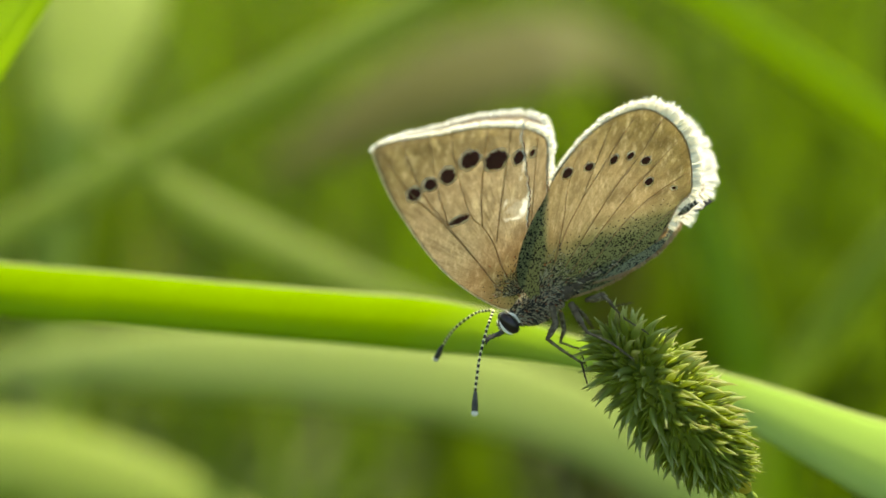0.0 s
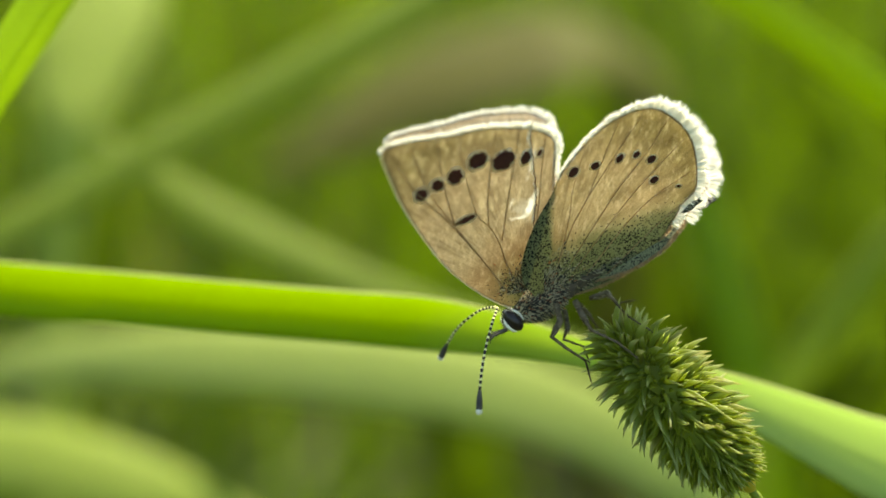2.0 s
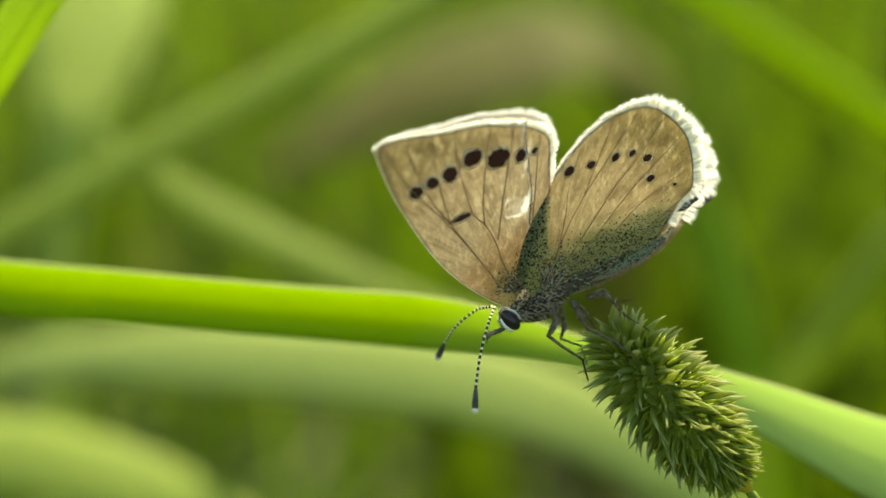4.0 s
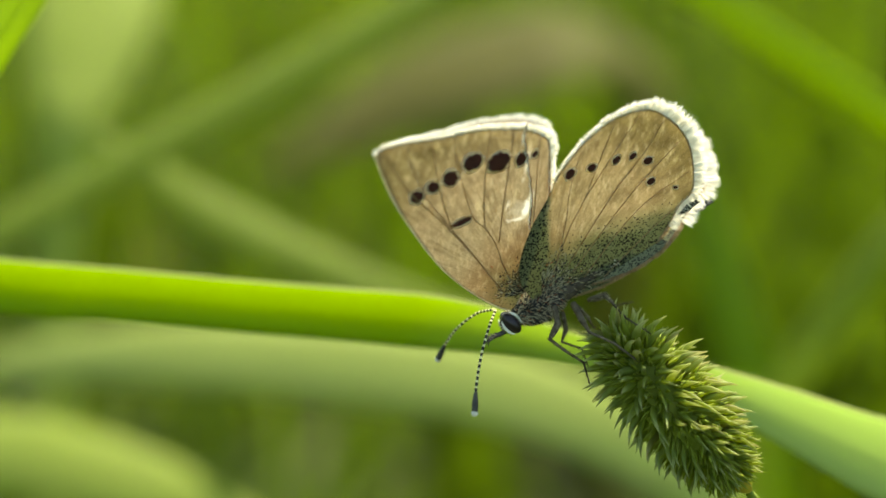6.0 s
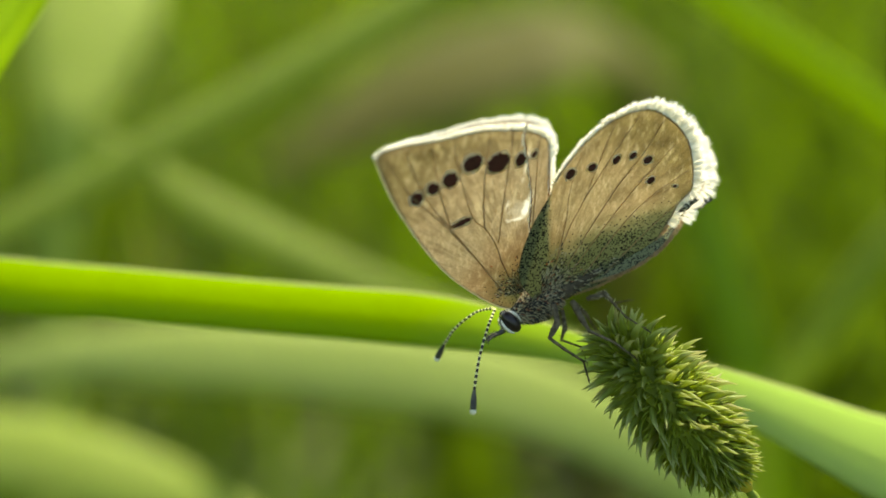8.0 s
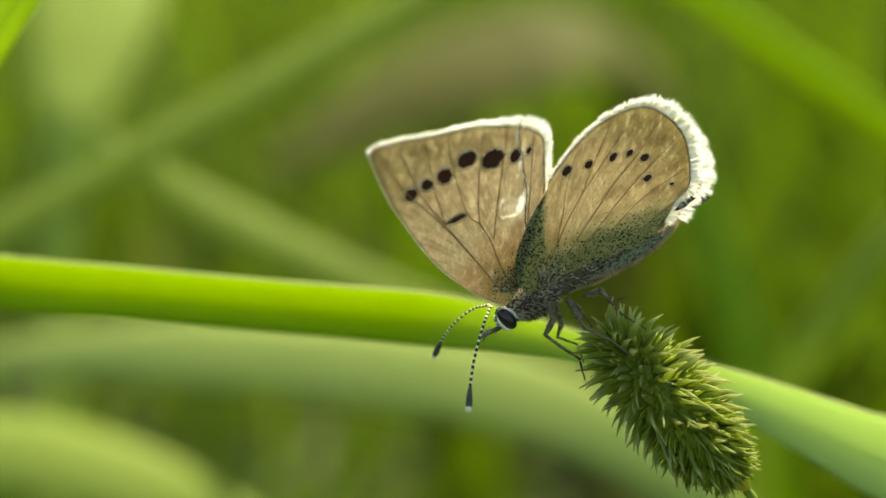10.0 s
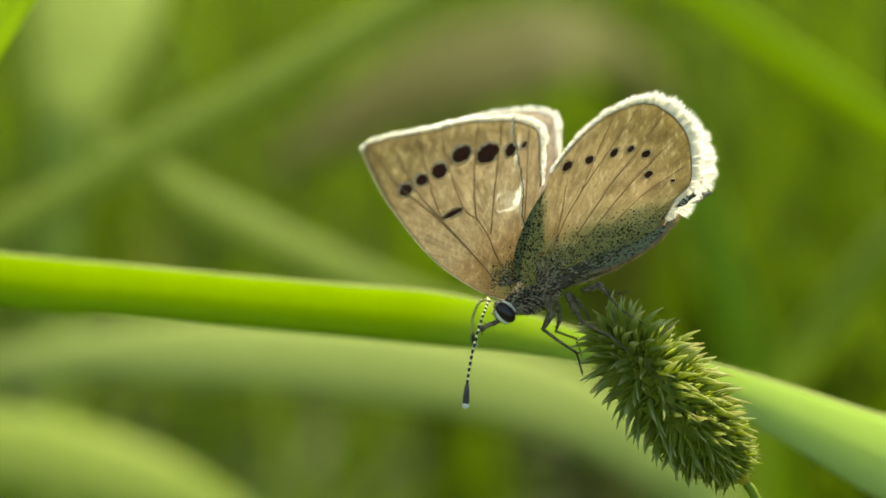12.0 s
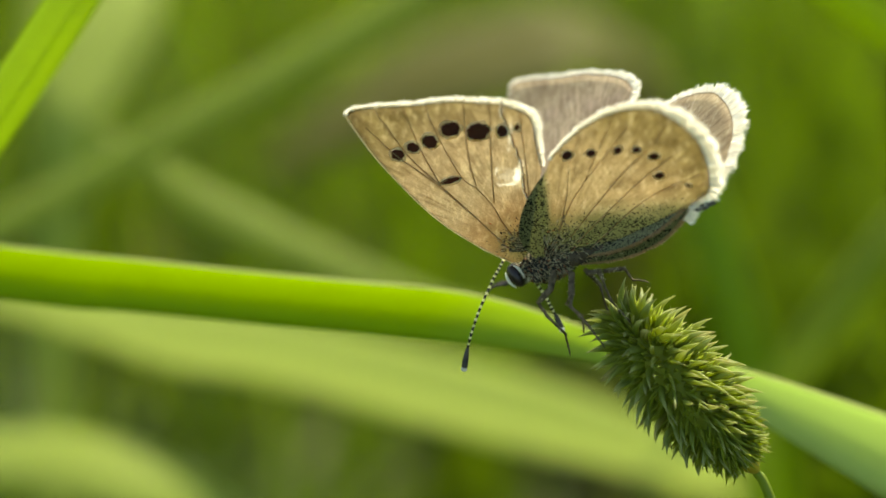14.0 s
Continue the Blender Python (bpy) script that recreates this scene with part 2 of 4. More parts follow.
def spikelet_material():
    """Ribbed green glume: yellowish at its foot, darker on the flanks, pale at the keel and the point."""
    m, nt, out = nodes_of("spikelet_green")
    uv = coords(nt, "UV")
    sep = nt.nodes.new("ShaderNodeSeparateXYZ")
    nt.links.new(uv, sep.inputs[0])
    info = nt.nodes.new("ShaderNodeObjectInfo")
    n = grain(nt, coords(nt), 3000, 3.0)
    rib = calc(nt, "ABSOLUTE", calc(nt, "SINE", calc(nt, "MULTIPLY", sep.outputs[0], 12.57)))
    tone = calc(nt, "ADD", sep.outputs[1], calc(nt, "MULTIPLY", calc(nt, "SUBTRACT", info.outputs["Random"], 0.5), 0.22))
    col = ramp(nt, tone, [(0.0, (0.26, 0.31, 0.05)), (0.3, (0.20, 0.255, 0.05)), (0.6, (0.175, 0.22, 0.06)), (0.85, (0.34, 0.37, 0.20)), (1.0, (0.20, 0.165, 0.08))])
    col = mixed(nt, 0.55, col, ramp(nt, rib, [(0.0, (1.25, 1.22, 1.1)), (0.8, (0.68, 0.72, 0.6))]), "MULTIPLY")
    col = mixed(nt, 0.45, col, ramp(nt, n, [(0.3, (0.55, 0.55, 0.5)), (0.7, (1, 1, 1))]), "MULTIPLY")
    red = calc(nt, "MULTIPLY", calc(nt, "GREATER_THAN", info.outputs["Random"], 0.9), 0.4)
    col = mixed(nt, red, col, (0.26, 0.15, 0.07))
    lit = ramp(nt, tone, [(0.05, (0.56, 0.64, 0.10)), (0.6, (0.52, 0.58, 0.15)), (1.0, (0.86, 0.87, 0.48))])
    finish(nt, out, col, lit, 0.5, 0.5, bumped(nt, rib, 0.3, 0.00004), 0.0, 0.3)
    return m


SPIKELET = spikelet_material()


def antenna_material():
    m, nt, out = nodes_of("antenna_banded")
    uv = coords(nt, "UV")
    sep = nt.nodes.new("ShaderNodeSeparateXYZ")
    nt.links.new(uv, sep.inputs[0])
    saw = calc(nt, "FRACT", calc(nt, "MULTIPLY", sep.outputs[1], 16.0))
    white = calc(nt, "LESS_THAN", saw, 0.42)
    col = mixed(nt, white, (0.02, 0.017, 0.015), (0.80, 0.77, 0.40))
    finish(nt, out, col, mixed(nt, white, (0.02, 0.017, 0.015), (0.95, 0.95, 0.62)), 0.35, 0.55)
    return m


ANTENNA = antenna_material()


def ground_material():
    m, nt, out = nodes_of("meadow_soil")
    ob = coords(nt)
    big, small = grain(nt, ob, 1.1, 5.0), grain(nt, ob, 45.0, 5.0)
    green = ramp(nt, small, [(0.25, (0.012, 0.026, 0.004)), (0.75, (0.045, 0.075, 0.012))])
    soil = ramp(nt, small, [(0.25, (0.03, 0.03, 0.012)), (0.75, (0.09, 0.08, 0.035))])
    finish(nt, out, mixed(nt, ramp(nt, big, [(0.45, (0, 0, 0)), (0.6, (1, 1, 1))]), green, soil), None, 0, 0.9, bumped(nt, small, 0.8, 0.01))
    return m


# ---- mesh tools ----
def part(name, bm, mats, parent=None, label="", smooth=True, scale=MM):
    """Links a bmesh, drawn in millimetres, as one mesh object."""
    bmesh.ops.scale(bm, vec=(scale,) * 3, verts=bm.verts)
    bmesh.ops.recalc_face_normals(bm, faces=bm.faces)
    me = bpy.data.meshes.new(name)
    bm.to_mesh(me)
    bm.free()
    for mat in mats if isinstance(mats, (list, tuple)) else (mats,):
        me.materials.append(mat)
    if smooth:
        me.polygons.foreach_set("use_smooth", [True] * len(me.polygons))
    ob = new(name, me)
    ob.parent = parent
    return tagged(ob, label)


def smooth_line(pts, per=8):
    """Points of a Catmull-Rom curve through pts."""
    pts = [np.array(p, float) for p in pts]
    q = [2 * pts[0] - pts[1]] + pts + [2 * pts[-1] - pts[-2]]
    line = []
    for i in range(1, len(q) - 2):
        for k in range(per):
            t = k / per
            line.append(0.5 * (2 * q[i] + (q[i + 1] - q[i - 1]) * t + (2 * q[i - 1] - 5 * q[i] + 4 * q[i + 1] - q[i + 2]) * t * t
                               + (3 * q[i] - q[i - 1] - 3 * q[i + 1] + q[i + 2]) * t ** 3))
    return line + [pts[-1]]


def tube(bm, pts, radii, sides=8, cap=True, uv=True):
    """A tapered tube along pts; UV runs 0 to 1 along it."""
    lay = bm.loops.layers.uv.verify()
    rings, n = [], len(pts)
    up = Vector((0.31, 0.83, 0.46))
    for i, p in enumerate(pts):
        t = Vector(pts[min(i + 1, n - 1)]) - Vector(pts[max(i - 1, 0)])
        t.normalize()
        a = t.cross(up).normalized()
        b = t.cross(a)
        r = radii[i] if not isinstance(radii, (int, float)) else radii
        rings.append([bm.verts.new(Vector(p) + (a * math.cos(k * math.tau / sides) + b * math.sin(k * math.tau / sides)) * r) for k in range(sides)])
    for i in range(n - 1):
        for k in range(sides):
            f = bm.faces.new((rings[i][k], rings[i][(k + 1) % sides], rings[i + 1][(k + 1) % sides], rings[i + 1][k]))
            for l, (u, v) in zip(f.loops, ((k, i), (k + 1, i), (k + 1, i + 1), (k, i + 1))):
                l[lay].uv = (u / sides, v / (n - 1))
    if cap:
        bm.faces.new(rings[0][::-1])
        bm.faces.new(rings[-1])
    return rings


def ellipsoid(bm, centre, radii, turn=None, u=20, v=12, rough=0.0):
    made = bmesh.ops.create_uvsphere(bm, u_segments=u, v_segments=v, radius=1.0)["verts"]
    for w in made:
        k = 1 + rough * noise.noise(w.co * 3.1)
        c = Vector((w.co.x * radii[0], w.co.y * radii[1], w.co.z * radii[2])) * k
        w.co = (turn @ c if turn else c) + Vector(centre)
    return made


def hair(bm, root, way, length, thick, bend=None, mat=0):
    """One tapered bristle with three sides and a bend."""
    way = way.normalized()
    a = way.orthogonal().normalized()
    b = way.cross(a)
    mid = root + way * length * 0.55
    tip = root + way * length + (bend if bend else Vector((0, 0, 0)))
    r0 = [bm.verts.new(root + (a * math.cos(k * 2.094) + b * math.sin(k * 2.094)) * thick) for k in range(3)]
    r1 = [bm.verts.new(mid + (a * math.cos(k * 2.094) + b * math.sin(k * 2.094)) * thick * 0.75) for k in range(3)]
    t = bm.verts.new(tip)
    for k in range(3):
        j = (k + 1) % 3
        for f in (bm.faces.new((r0[k], r0[j], r1[j], r1[k])), bm.faces.new((r1[k], r1[j], t))):
            f.material_index = mat


def scale_hair(bm, root, way, length, wide, bend, turn):
    """One flat wing scale, tapering to a point."""
    way = way.normalized()
    a = (Matrix.Rotation(turn, 3, way) @ way.orthogonal().normalized()) * wide
    mid, tip = root + way * length * 0.6 + bend * 0.3, root + way * length + bend
    v = [bm.verts.new(c) for c in (root - a, root + a, mid + a * 0.8, mid - a * 0.8, tip)]
    bm.faces.new(v[:4])
    bm.faces.new((v[3], v[2], v[4]))


def blade(name, pts, widths, mat, label, normal=(0, -1, 0.35), fold=0.25, keel=0.5, thick=0.14, per=10, twist=None, group="", category="grass", margin=None):
    """A grass leaf swept along pts in view space: a shallow keeled section with real thickness."""
    line = smooth_line(pts, per)
    wid = smooth_line([(w,) for w in widths], per)
    tw = smooth_line([(w,) for w in (twist or [0] * len(pts))], per)
    bm = bmesh.new()
    lay = bm.loops.layers.uv.verify()
    cols = 9
    rows, run, ribs, rib_w, rim = [], 0.0, [], [], []
    for i, p in enumerate(line):
        p = Vector(p)
        t = (Vector(line[min(i + 1, len(line) - 1)]) - Vector(line[max(i - 1, 0)])).normalized()
        nrm = Vector(normal)
        nrm = (nrm - t * nrm.dot(t)).normalized()
        nrm = Matrix.Rotation(radians(tw[i][0]), 3, t) @ nrm
        side = t.cross(nrm)
        w = max(wid[i][0], 0.02)
        top, low = [], []
        for k in range(cols):
            s = k / (cols - 1)
            dip = fold * w * (1 - ((s - keel) / max(keel, 1 - keel)) ** 2) * 0.5
            h = thick * (1 + 0.5 * math.exp(-((s - keel) / 0.10) ** 2)) * min(1, w)
            c = p + side * ((s - 0.5) * w) + nrm * (dip - fold * w * 0.25)
            edge = 0.35 if k in (0, cols - 1) else 1.0
            top.append(bm.verts.new(c + nrm * h * 0.5 * edge))
            low.append(bm.verts.new(c - nrm * h * 0.5 * edge))
        rim.append(p - side * (w * 0.5) + nrm * (-fold * w * 0.25 + fold * w * 0.5 * (1 - (keel / max(keel, 1 - keel)) ** 2)))
        ribs.append(p + side * ((keel - 0.5) * w) + nrm * (fold * w * 0.25 + thick * 0.35 * (1 if fold > 0 else -1)))
        rib_w.append(w)
        if i:
            run += (p - Vector(line[i - 1])).length
        rows.append((top, low, run))
    for (t0, l0, v0), (t1, l1, v1) in zip(rows, rows[1:]):
        for k in range(cols - 1):
            for quad in ((t0[k], t0[k + 1], t1[k + 1], t1[k]), (l0[k], l1[k], l1[k + 1], l0[k + 1])):
                f = bm.faces.new(quad)
                for l in f.loops:
                    j = k + (1 if l.vert in (t0[k + 1], t1[k + 1], l0[k + 1], l1[k + 1]) else 0)
                    l[lay].uv = (j / (cols - 1), (v0 if l.vert in (t0[k], t0[k + 1], l0[k], l0[k + 1]) else v1) * 0.01)
        bm.faces.new((t0[0], t1[0], l1[0], l0[0]))
        bm.faces.new((t0[-1], l0[-1], l1[-1], t1[-1]))
    for top, low, _ in (rows[0], rows[-1]):
        for k in range(cols - 1):
            bm.faces.new((top[k], low[k], low[k + 1], top[k + 1]))
    ob = part(name, bm, mat)
    ob.matrix_basis = VIEW
    rib = bmesh.new()
    tube(rib, ribs, [0.012 * w for w in rib_w], 6)
    part("midrib", rib, mat, ob)
    # the highlight on the upper edge is put in as a pale tube
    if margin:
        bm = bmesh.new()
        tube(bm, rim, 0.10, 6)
        part("margin", bm, margin, ob, "painted highlight along the leaf's upper edge")
    return tagged(ob, label, category, group)


# ---- ground and meadow ----
def build_ground():
    bm = bmesh.new()
    n, span = 60, 90.0
    grid = []
    for j in range(n + 1):
        row = []
        for i in range(n + 1):
            x, y = (2 * i / n - 1), (2 * j / n - 1)
            x, y = span * x * abs(x) ** 1.6, span * y * abs(y) ** 1.6
            row.append(bm.verts.new((x, y, 0.03 * noise.noise(Vector((x * 1.3, y * 1.3, 0))))))
        grid.append(row)
    for j in range(n):
        for i in range(n):
            bm.faces.new((grid[j][i], grid[j][i + 1], grid[j + 1][i + 1], grid[j + 1][i]))
    ob = part("ground", bm, ground_material(), scale=1.0)
    tagged(ob, "green and brown meadow soil under the grass", "ground", kind="structure")


def meadow(name, mat, label, count, seed, xr, yr, height, width, soft=0.35):
    """A stand of grass that nobody could count: bent, tapered leaves joined into one sheet of growth."""
    rng = np.random.RandomState(seed)
    verts, faces = [], []
    for _ in range(count):
        x, y = rng.uniform(*xr) + rng.normal(0, soft * 0.5) * (abs(xr[0]) > 0.9), rng.uniform(*yr) + max(0, rng.normal(0, soft)) * (1 if yr[1] > 1 else -1 if yr[0] < -1 else 0)
        h, w = rng.uniform(*height), rng.uniform(*width)
        az, lean = rng.uniform(0, 6.283), rng.uniform(0.1, 0.75)
        dx, dy = math.cos(az), math.sin(az)
        sx, sy = -dy * w / 2, dx * w / 2
        b = len(verts)
        for k in range(6):
            s = k / 5
            out = lean * h * s * s
            z = h * (s - 0.25 * lean * s * s)
            taper = 1 - s ** 2.2
            for e in (-1, 0, 1):
                verts.append((x + dx * (out - abs(e) * w * 0.15) + sx * e * taper, y + dy * (out - abs(e) * w * 0.15) + sy * e * taper, z - 0.02))
        for k in range(5):
            for e in range(2):
                i = b + k * 3 + e
                faces.append((i, i + 1, i + 4, i + 3))
    me = bpy.data.meshes.new(name)
    me.from_pydata(verts, [], faces)
    me.uv_layers.new()
    me.materials.append(mat)
    me.polygons.foreach_set("use_smooth", [True] * len(me.polygons))
    ob = new(name, me)
    return tagged(ob, label, "grass", kind="stuff")


build_ground()
meadow("meadow_grass", LEAF_DARK, "dense dark green meadow grass behind the butterfly", 5200, 11, (-1.0, 1.0), (0.45, 2.6), (0.18, 0.42), (0.004, 0.009))
meadow("meadow_grass", LEAF_FRESH, "lighter green meadow grass among darker leaves", 1500, 12, (-1.0, 1.0), (0.55, 2.6), (0.15, 0.40), (0.004, 0.010))
meadow("meadow_grass", LEAF_DARK, "shaded dark green grass beyond the seed head", 1300, 19, (0.10, 0.55), (0.5, 1.1), (0.18, 0.42), (0.004, 0.010))
meadow("dry_grass", LEAF_STRAW, "dry straw-brown grass leaves in the meadow", 500, 13, (-0.25, 0.45), (0.8, 2.4), (0.10, 0.34), (0.004, 0.009))
meadow("meadow_grass", LEAF_FRESH, "tall green meadow grass on the near side of the clearing", 2600, 14, (-1.3, 1.3), (-1.3, -0.35), (0.3, 0.6), (0.006, 0.012))
meadow("meadow_grass", LEAF_FRESH, "tall green meadow grass along one side of the clearing", 900, 15, (-1.2, -0.45), (-0.4, 0.5), (0.3, 0.55), (0.006, 0.012))
meadow("meadow_grass", LEAF_FRESH, "tall green meadow grass along the other side of the clearing", 900, 16, (0.45, 1.2), (-0.4, 0.5), (0.35, 0.75), (0.006, 0.012))

meadow("short_grass", LEAF_DARK, "short grass on the floor of the clearing", 1500, 17, (-0.6, 0.6), (-0.5, 0.6), (0.05, 0.2), (0.003, 0.007))
for k, (xr, yr) in enumerate((((-9, -0.8), (-7, 12)), ((0.8, 9), (-7, 12)), ((-1.2, 1.2), (2.4, 12)), ((-1.2, 1.2), (-7, -1.1)))):
    meadow("meadow_grass", (LEAF_DARK, LEAF_FRESH)[k % 2], "wide open meadow grass around the clearing", (9000, 9000, 3000, 2500)[k], 30 + k, xr, yr, (0.2, 0.5), (0.02, 0.05), 0.6)

# ---- grass leaves near the butterfly ----
long_leaf = blade("grass_leaf", [(-62, 22, 0.4), (-33.73, 19, -3.09), (-24.76, 17, -3.73), (-16.03, 15, -4.4), (-7.6, 13.5, -5.01), (-1.39, 12.5, -5.49), (3.1, 11.8, -6.09), (6.75, 11.5, -6.85), (10.4, 11.4, -7.71), (16.11, 11.6, -9.01), (21.05, 12, -10.77), (25.23, 12.5, -12.57), (29.47, 13.1, -14.48), (32.39, 13.6, -15.76), (41, 14.8, -19.6), (54, 18, -27.5), (80, 28, -52), (108, 46, -135), (116, 58, -452), (116, 58, -715)],
                  [2.6, 4.07, 3.93, 3.83, 3.79, 3.87, 3.37, 2.7, 2.18, 2.19, 3.08, 4.16, 5.23, 5.91, 6.1, 6.0, 5.4, 4.6, 4.0, 3.6], LEAF_LONG,
                  "long bright lime-green grass leaf arching behind the butterfly", (0, -1, 0), -0.22, 0.55, 0.16, margin=LEAF_HIGHLIGHT)
left_leaf = blade("grass_leaf", [(-16, 20, 38), (-19.1, 18, 33), (-23, 17, 27), (-28.4, 16, 18.55), (-32.5, 16, 12.2), (-36.8, 16, 5.9), (-41.4, 16, -1.2), (-45.6, 17, -8.4), (-60, 22, -40), (-80, 35, -150), (-95, 50, -400), (-97, 50, -690)],
                  [0.6, 2.4, 3.4, 3.7, 3.7, 3.7, 3.7, 3.7, 3.6, 3.4, 3.2, 3.0], LEAF_LIME, "bright sunlit lime-green grass leaf at the meadow's edge", (0.2, -0.9, -0.60), 0.16, 0.42, 0.16)
right_leaf = blade("grass_leaf", [(4, 78, 42.5), (13.1, 76, 37.3), (28.65, 75, 26.8), (47.1, 75, 14.4), (55.7, 75, 8.5), (64.8, 76, 2.4), (80, 80, -12), (98, 84, -60), (110, 86, -300), (112, 86, -600)],
                   [0.8, 3.2, 3.8, 3.9, 3.9, 3.9, 3.8, 3.6, 3.4, 3.0], LEAF_MID, "soft green grass leaf leaning above the butterfly", (0.2, -1, -0.25), 0.12, 0.5, 0.2)
arching_leaf = blade("grass_leaf", [(-92, 200, -22.5), (-64.5, 190, -18.8), (-45.6, 183, -17.8), (-26.8, 180, -18.4), (1.5, 173, -21.2), (19.7, 171, -26.2), (33.5, 172, -33.8), (44, 174, -43), (60, 180, -72), (78, 190, -200), (84, 195, -670)],
      [2.0, 8.0, 11.5, 12.5, 13.5, 13.0, 11.5, 10.0, 7.0, 5.0, 4.4], LEAF_STRAWY, "pale yellow-green arching grass leaf below the long leaf", (0, -0.91, 0.41), 0.12)
low_leaf = blade("grass_leaf", [(-143.47, 205, -36.5), (-106.29, 192, -33.8), (-77.91, 181, -33.6), (-58.54, 174, -36.2), (-41.92, 174, -43.5), (-26, 181, -60), (-4, 192, -123.45), (1.64, 205, -619.16)],
      [1.6, 10.5, 13.0, 13.2, 12.6, 11.0, 8.0, 6.0], LEAF_PALE, "pale yellow-green grass leaf bending over low down", (0, -0.87, 0.49), 0.15)
blade("grass_leaf", [(24, 117, 48), (7.2, 119, 38.8), (-7.1, 120, 30.9), (-22.8, 120, 22.1), (-39, 120, 13.2), (-49.9, 121, 7.2), (-61.9, 122, 0.8), (-80, 125, -12), (-100, 130, -60), (-115, 135, -300), (-118, 135, -600)],
      [3.0, 6.4, 7.0, 7.2, 7.2, 7.0, 6.8, 6.4, 6.0, 5.6, 5.0], LEAF_SOFT, "pale green grass leaf slanting far behind the butterfly", (0, -0.7, 0.7), 0.2)
blade("grass_leaf", [(-50, 131, 17), (-42.6, 130, 11.8), (-35.6, 130, 6.7), (-26.2, 130, 1.8), (-14.4, 130, -3.4), (-1.9, 130, -8.4), (9.1, 130, -11.7), (20, 130, -15), (40.4, 130, -20.7), (56, 131, -27), (68, 132, -34), (90, 135, -80), (105, 140, -300), (108, 140, -600)],
      [1.0, 4.5, 6.8, 7.2, 6.0, 4.4, 3.6, 3.6, 4.0, 4.6, 5.0, 5.0, 5.0, 4.0], LEAF_SOFT, "green grass leaf sloping down behind the long leaf", (0, -0.8, 0.6), 0.2)
blade("grass_leaf", [(41.85, 200, 26.26), (44.8, 196, 11.03), (49.62, 192, -7.75), (53.68, 190, -25.23), (57.09, 190, -49.59), (60.01, 190, -151.87), (60.01, 190, -492.83)],
      [1.0, 6.0, 8.5, 9.0, 9.0, 8.0, 6.0], LEAF_MID, "upright green grass leaf behind the seed head", (0, -1, 0.2), 0.25)
blade("grass_leaf", [(91.18, 190, 17.63), (78.45, 186, 3.94), (68.38, 184, -8.5), (58.83, 184, -22.83), (52.5, 186, -44.13), (50.27, 190, -171.36), (50.27, 190, -492.83)],
      [1.0, 4.5, 5.5, 5.5, 5.0, 5.0, 4.0], LEAF_SOFT, "thin pale green grass leaf far behind the seed head", (0, -1, 0.2), 0.25)
blade("dry_leaf", [(-62, 486, 26), (-34, 482, 42), (-8, 480, 56), (20, 478, 66), (44, 478, 70), (64, 482, 58), (70, 486, 28), (62, 492, -12), (57, 498, -70), (54, 505, -240), (54, 510, -560)],
      [8, 44, 62, 68, 60, 36, 18, 14, 12, 12, 12], LEAF_DRY, "broad dry brown leaf low in the meadow", (0, -0.5, 0.85), 0.2, 0.5, 0.3)
blade("grass_leaf", [(-97.05, 420, 129.8), (-95.65, 390, 90.34), (-96.13, 372, 65.38), (-97.56, 360, 45.6), (-99.19, 352, 26.96), (-101.44, 350, -23.58), (-102.18, 350, -157.05), (-102.18, 350, -557.48)],
      [4, 30, 36, 26, 14, 9, 8, 8], LEAF_PALE, "upright pale sunlit grass leaf deep in the meadow", (0, -1, -0.3), 0.2, 0.5, 0.2)


# ---- the seed head ----
def spikelet_mesh(hook, bend):
    """A plump, keeled glume that narrows to a slightly hooked point; one millimetre long."""
    bm = bmesh.new()
    n = 9
    pts, rad = [], []
    for i in range(n):
        s = i / (n - 1)
        pts.append(Vector((hook * s ** 2.5, bend * s * s, s)))
        rad.append(float(np.interp(s, [0, 0.12, 0.3, 0.5, 0.7, 0.86, 1.0], [0.078, 0.106, 0.111, 0.092, 0.06, 0.03, 0.006])))
    rings = tube(bm, pts, rad, 8)
    for ring, p in zip(rings, pts):
        for k, v in enumerate(ring):
            v.co.y = p.y + (v.co.y - p.y) * 0.72
            if k in (0, 4):
                v.co += (v.co - p) * 0.18
    bmesh.ops.recalc_face_normals(bm, faces=bm.faces)
    me = bpy.data.meshes.new("spikelet")
    bm.to_mesh(me)
    bm.free()
    me.materials.append(SPIKELET)
    me.polygons.foreach_set("use_smooth", [True] * len(me.polygons))
    return me


SPIKE_BASE = Vector((19.4, 0, -15.0))
SPIKE_TIP = Vector((10.85, -0.6, -5.5))
SPIKE_AT = [0, 0.06, 0.2, 0.4, 0.6, 0.8, 0.93, 1.0]
SPIKE_R = [0.35, 1.0, 1.75, 2.1, 2.0, 1.55, 0.95, 0.25]
SPIKE_LEAN = ([0, 0.12, 0.3, 0.55, 0.75, 0.9, 1.0], [-1.0, -0.75, -0.45, -0.12, 0.22, 0.8, 2.6])


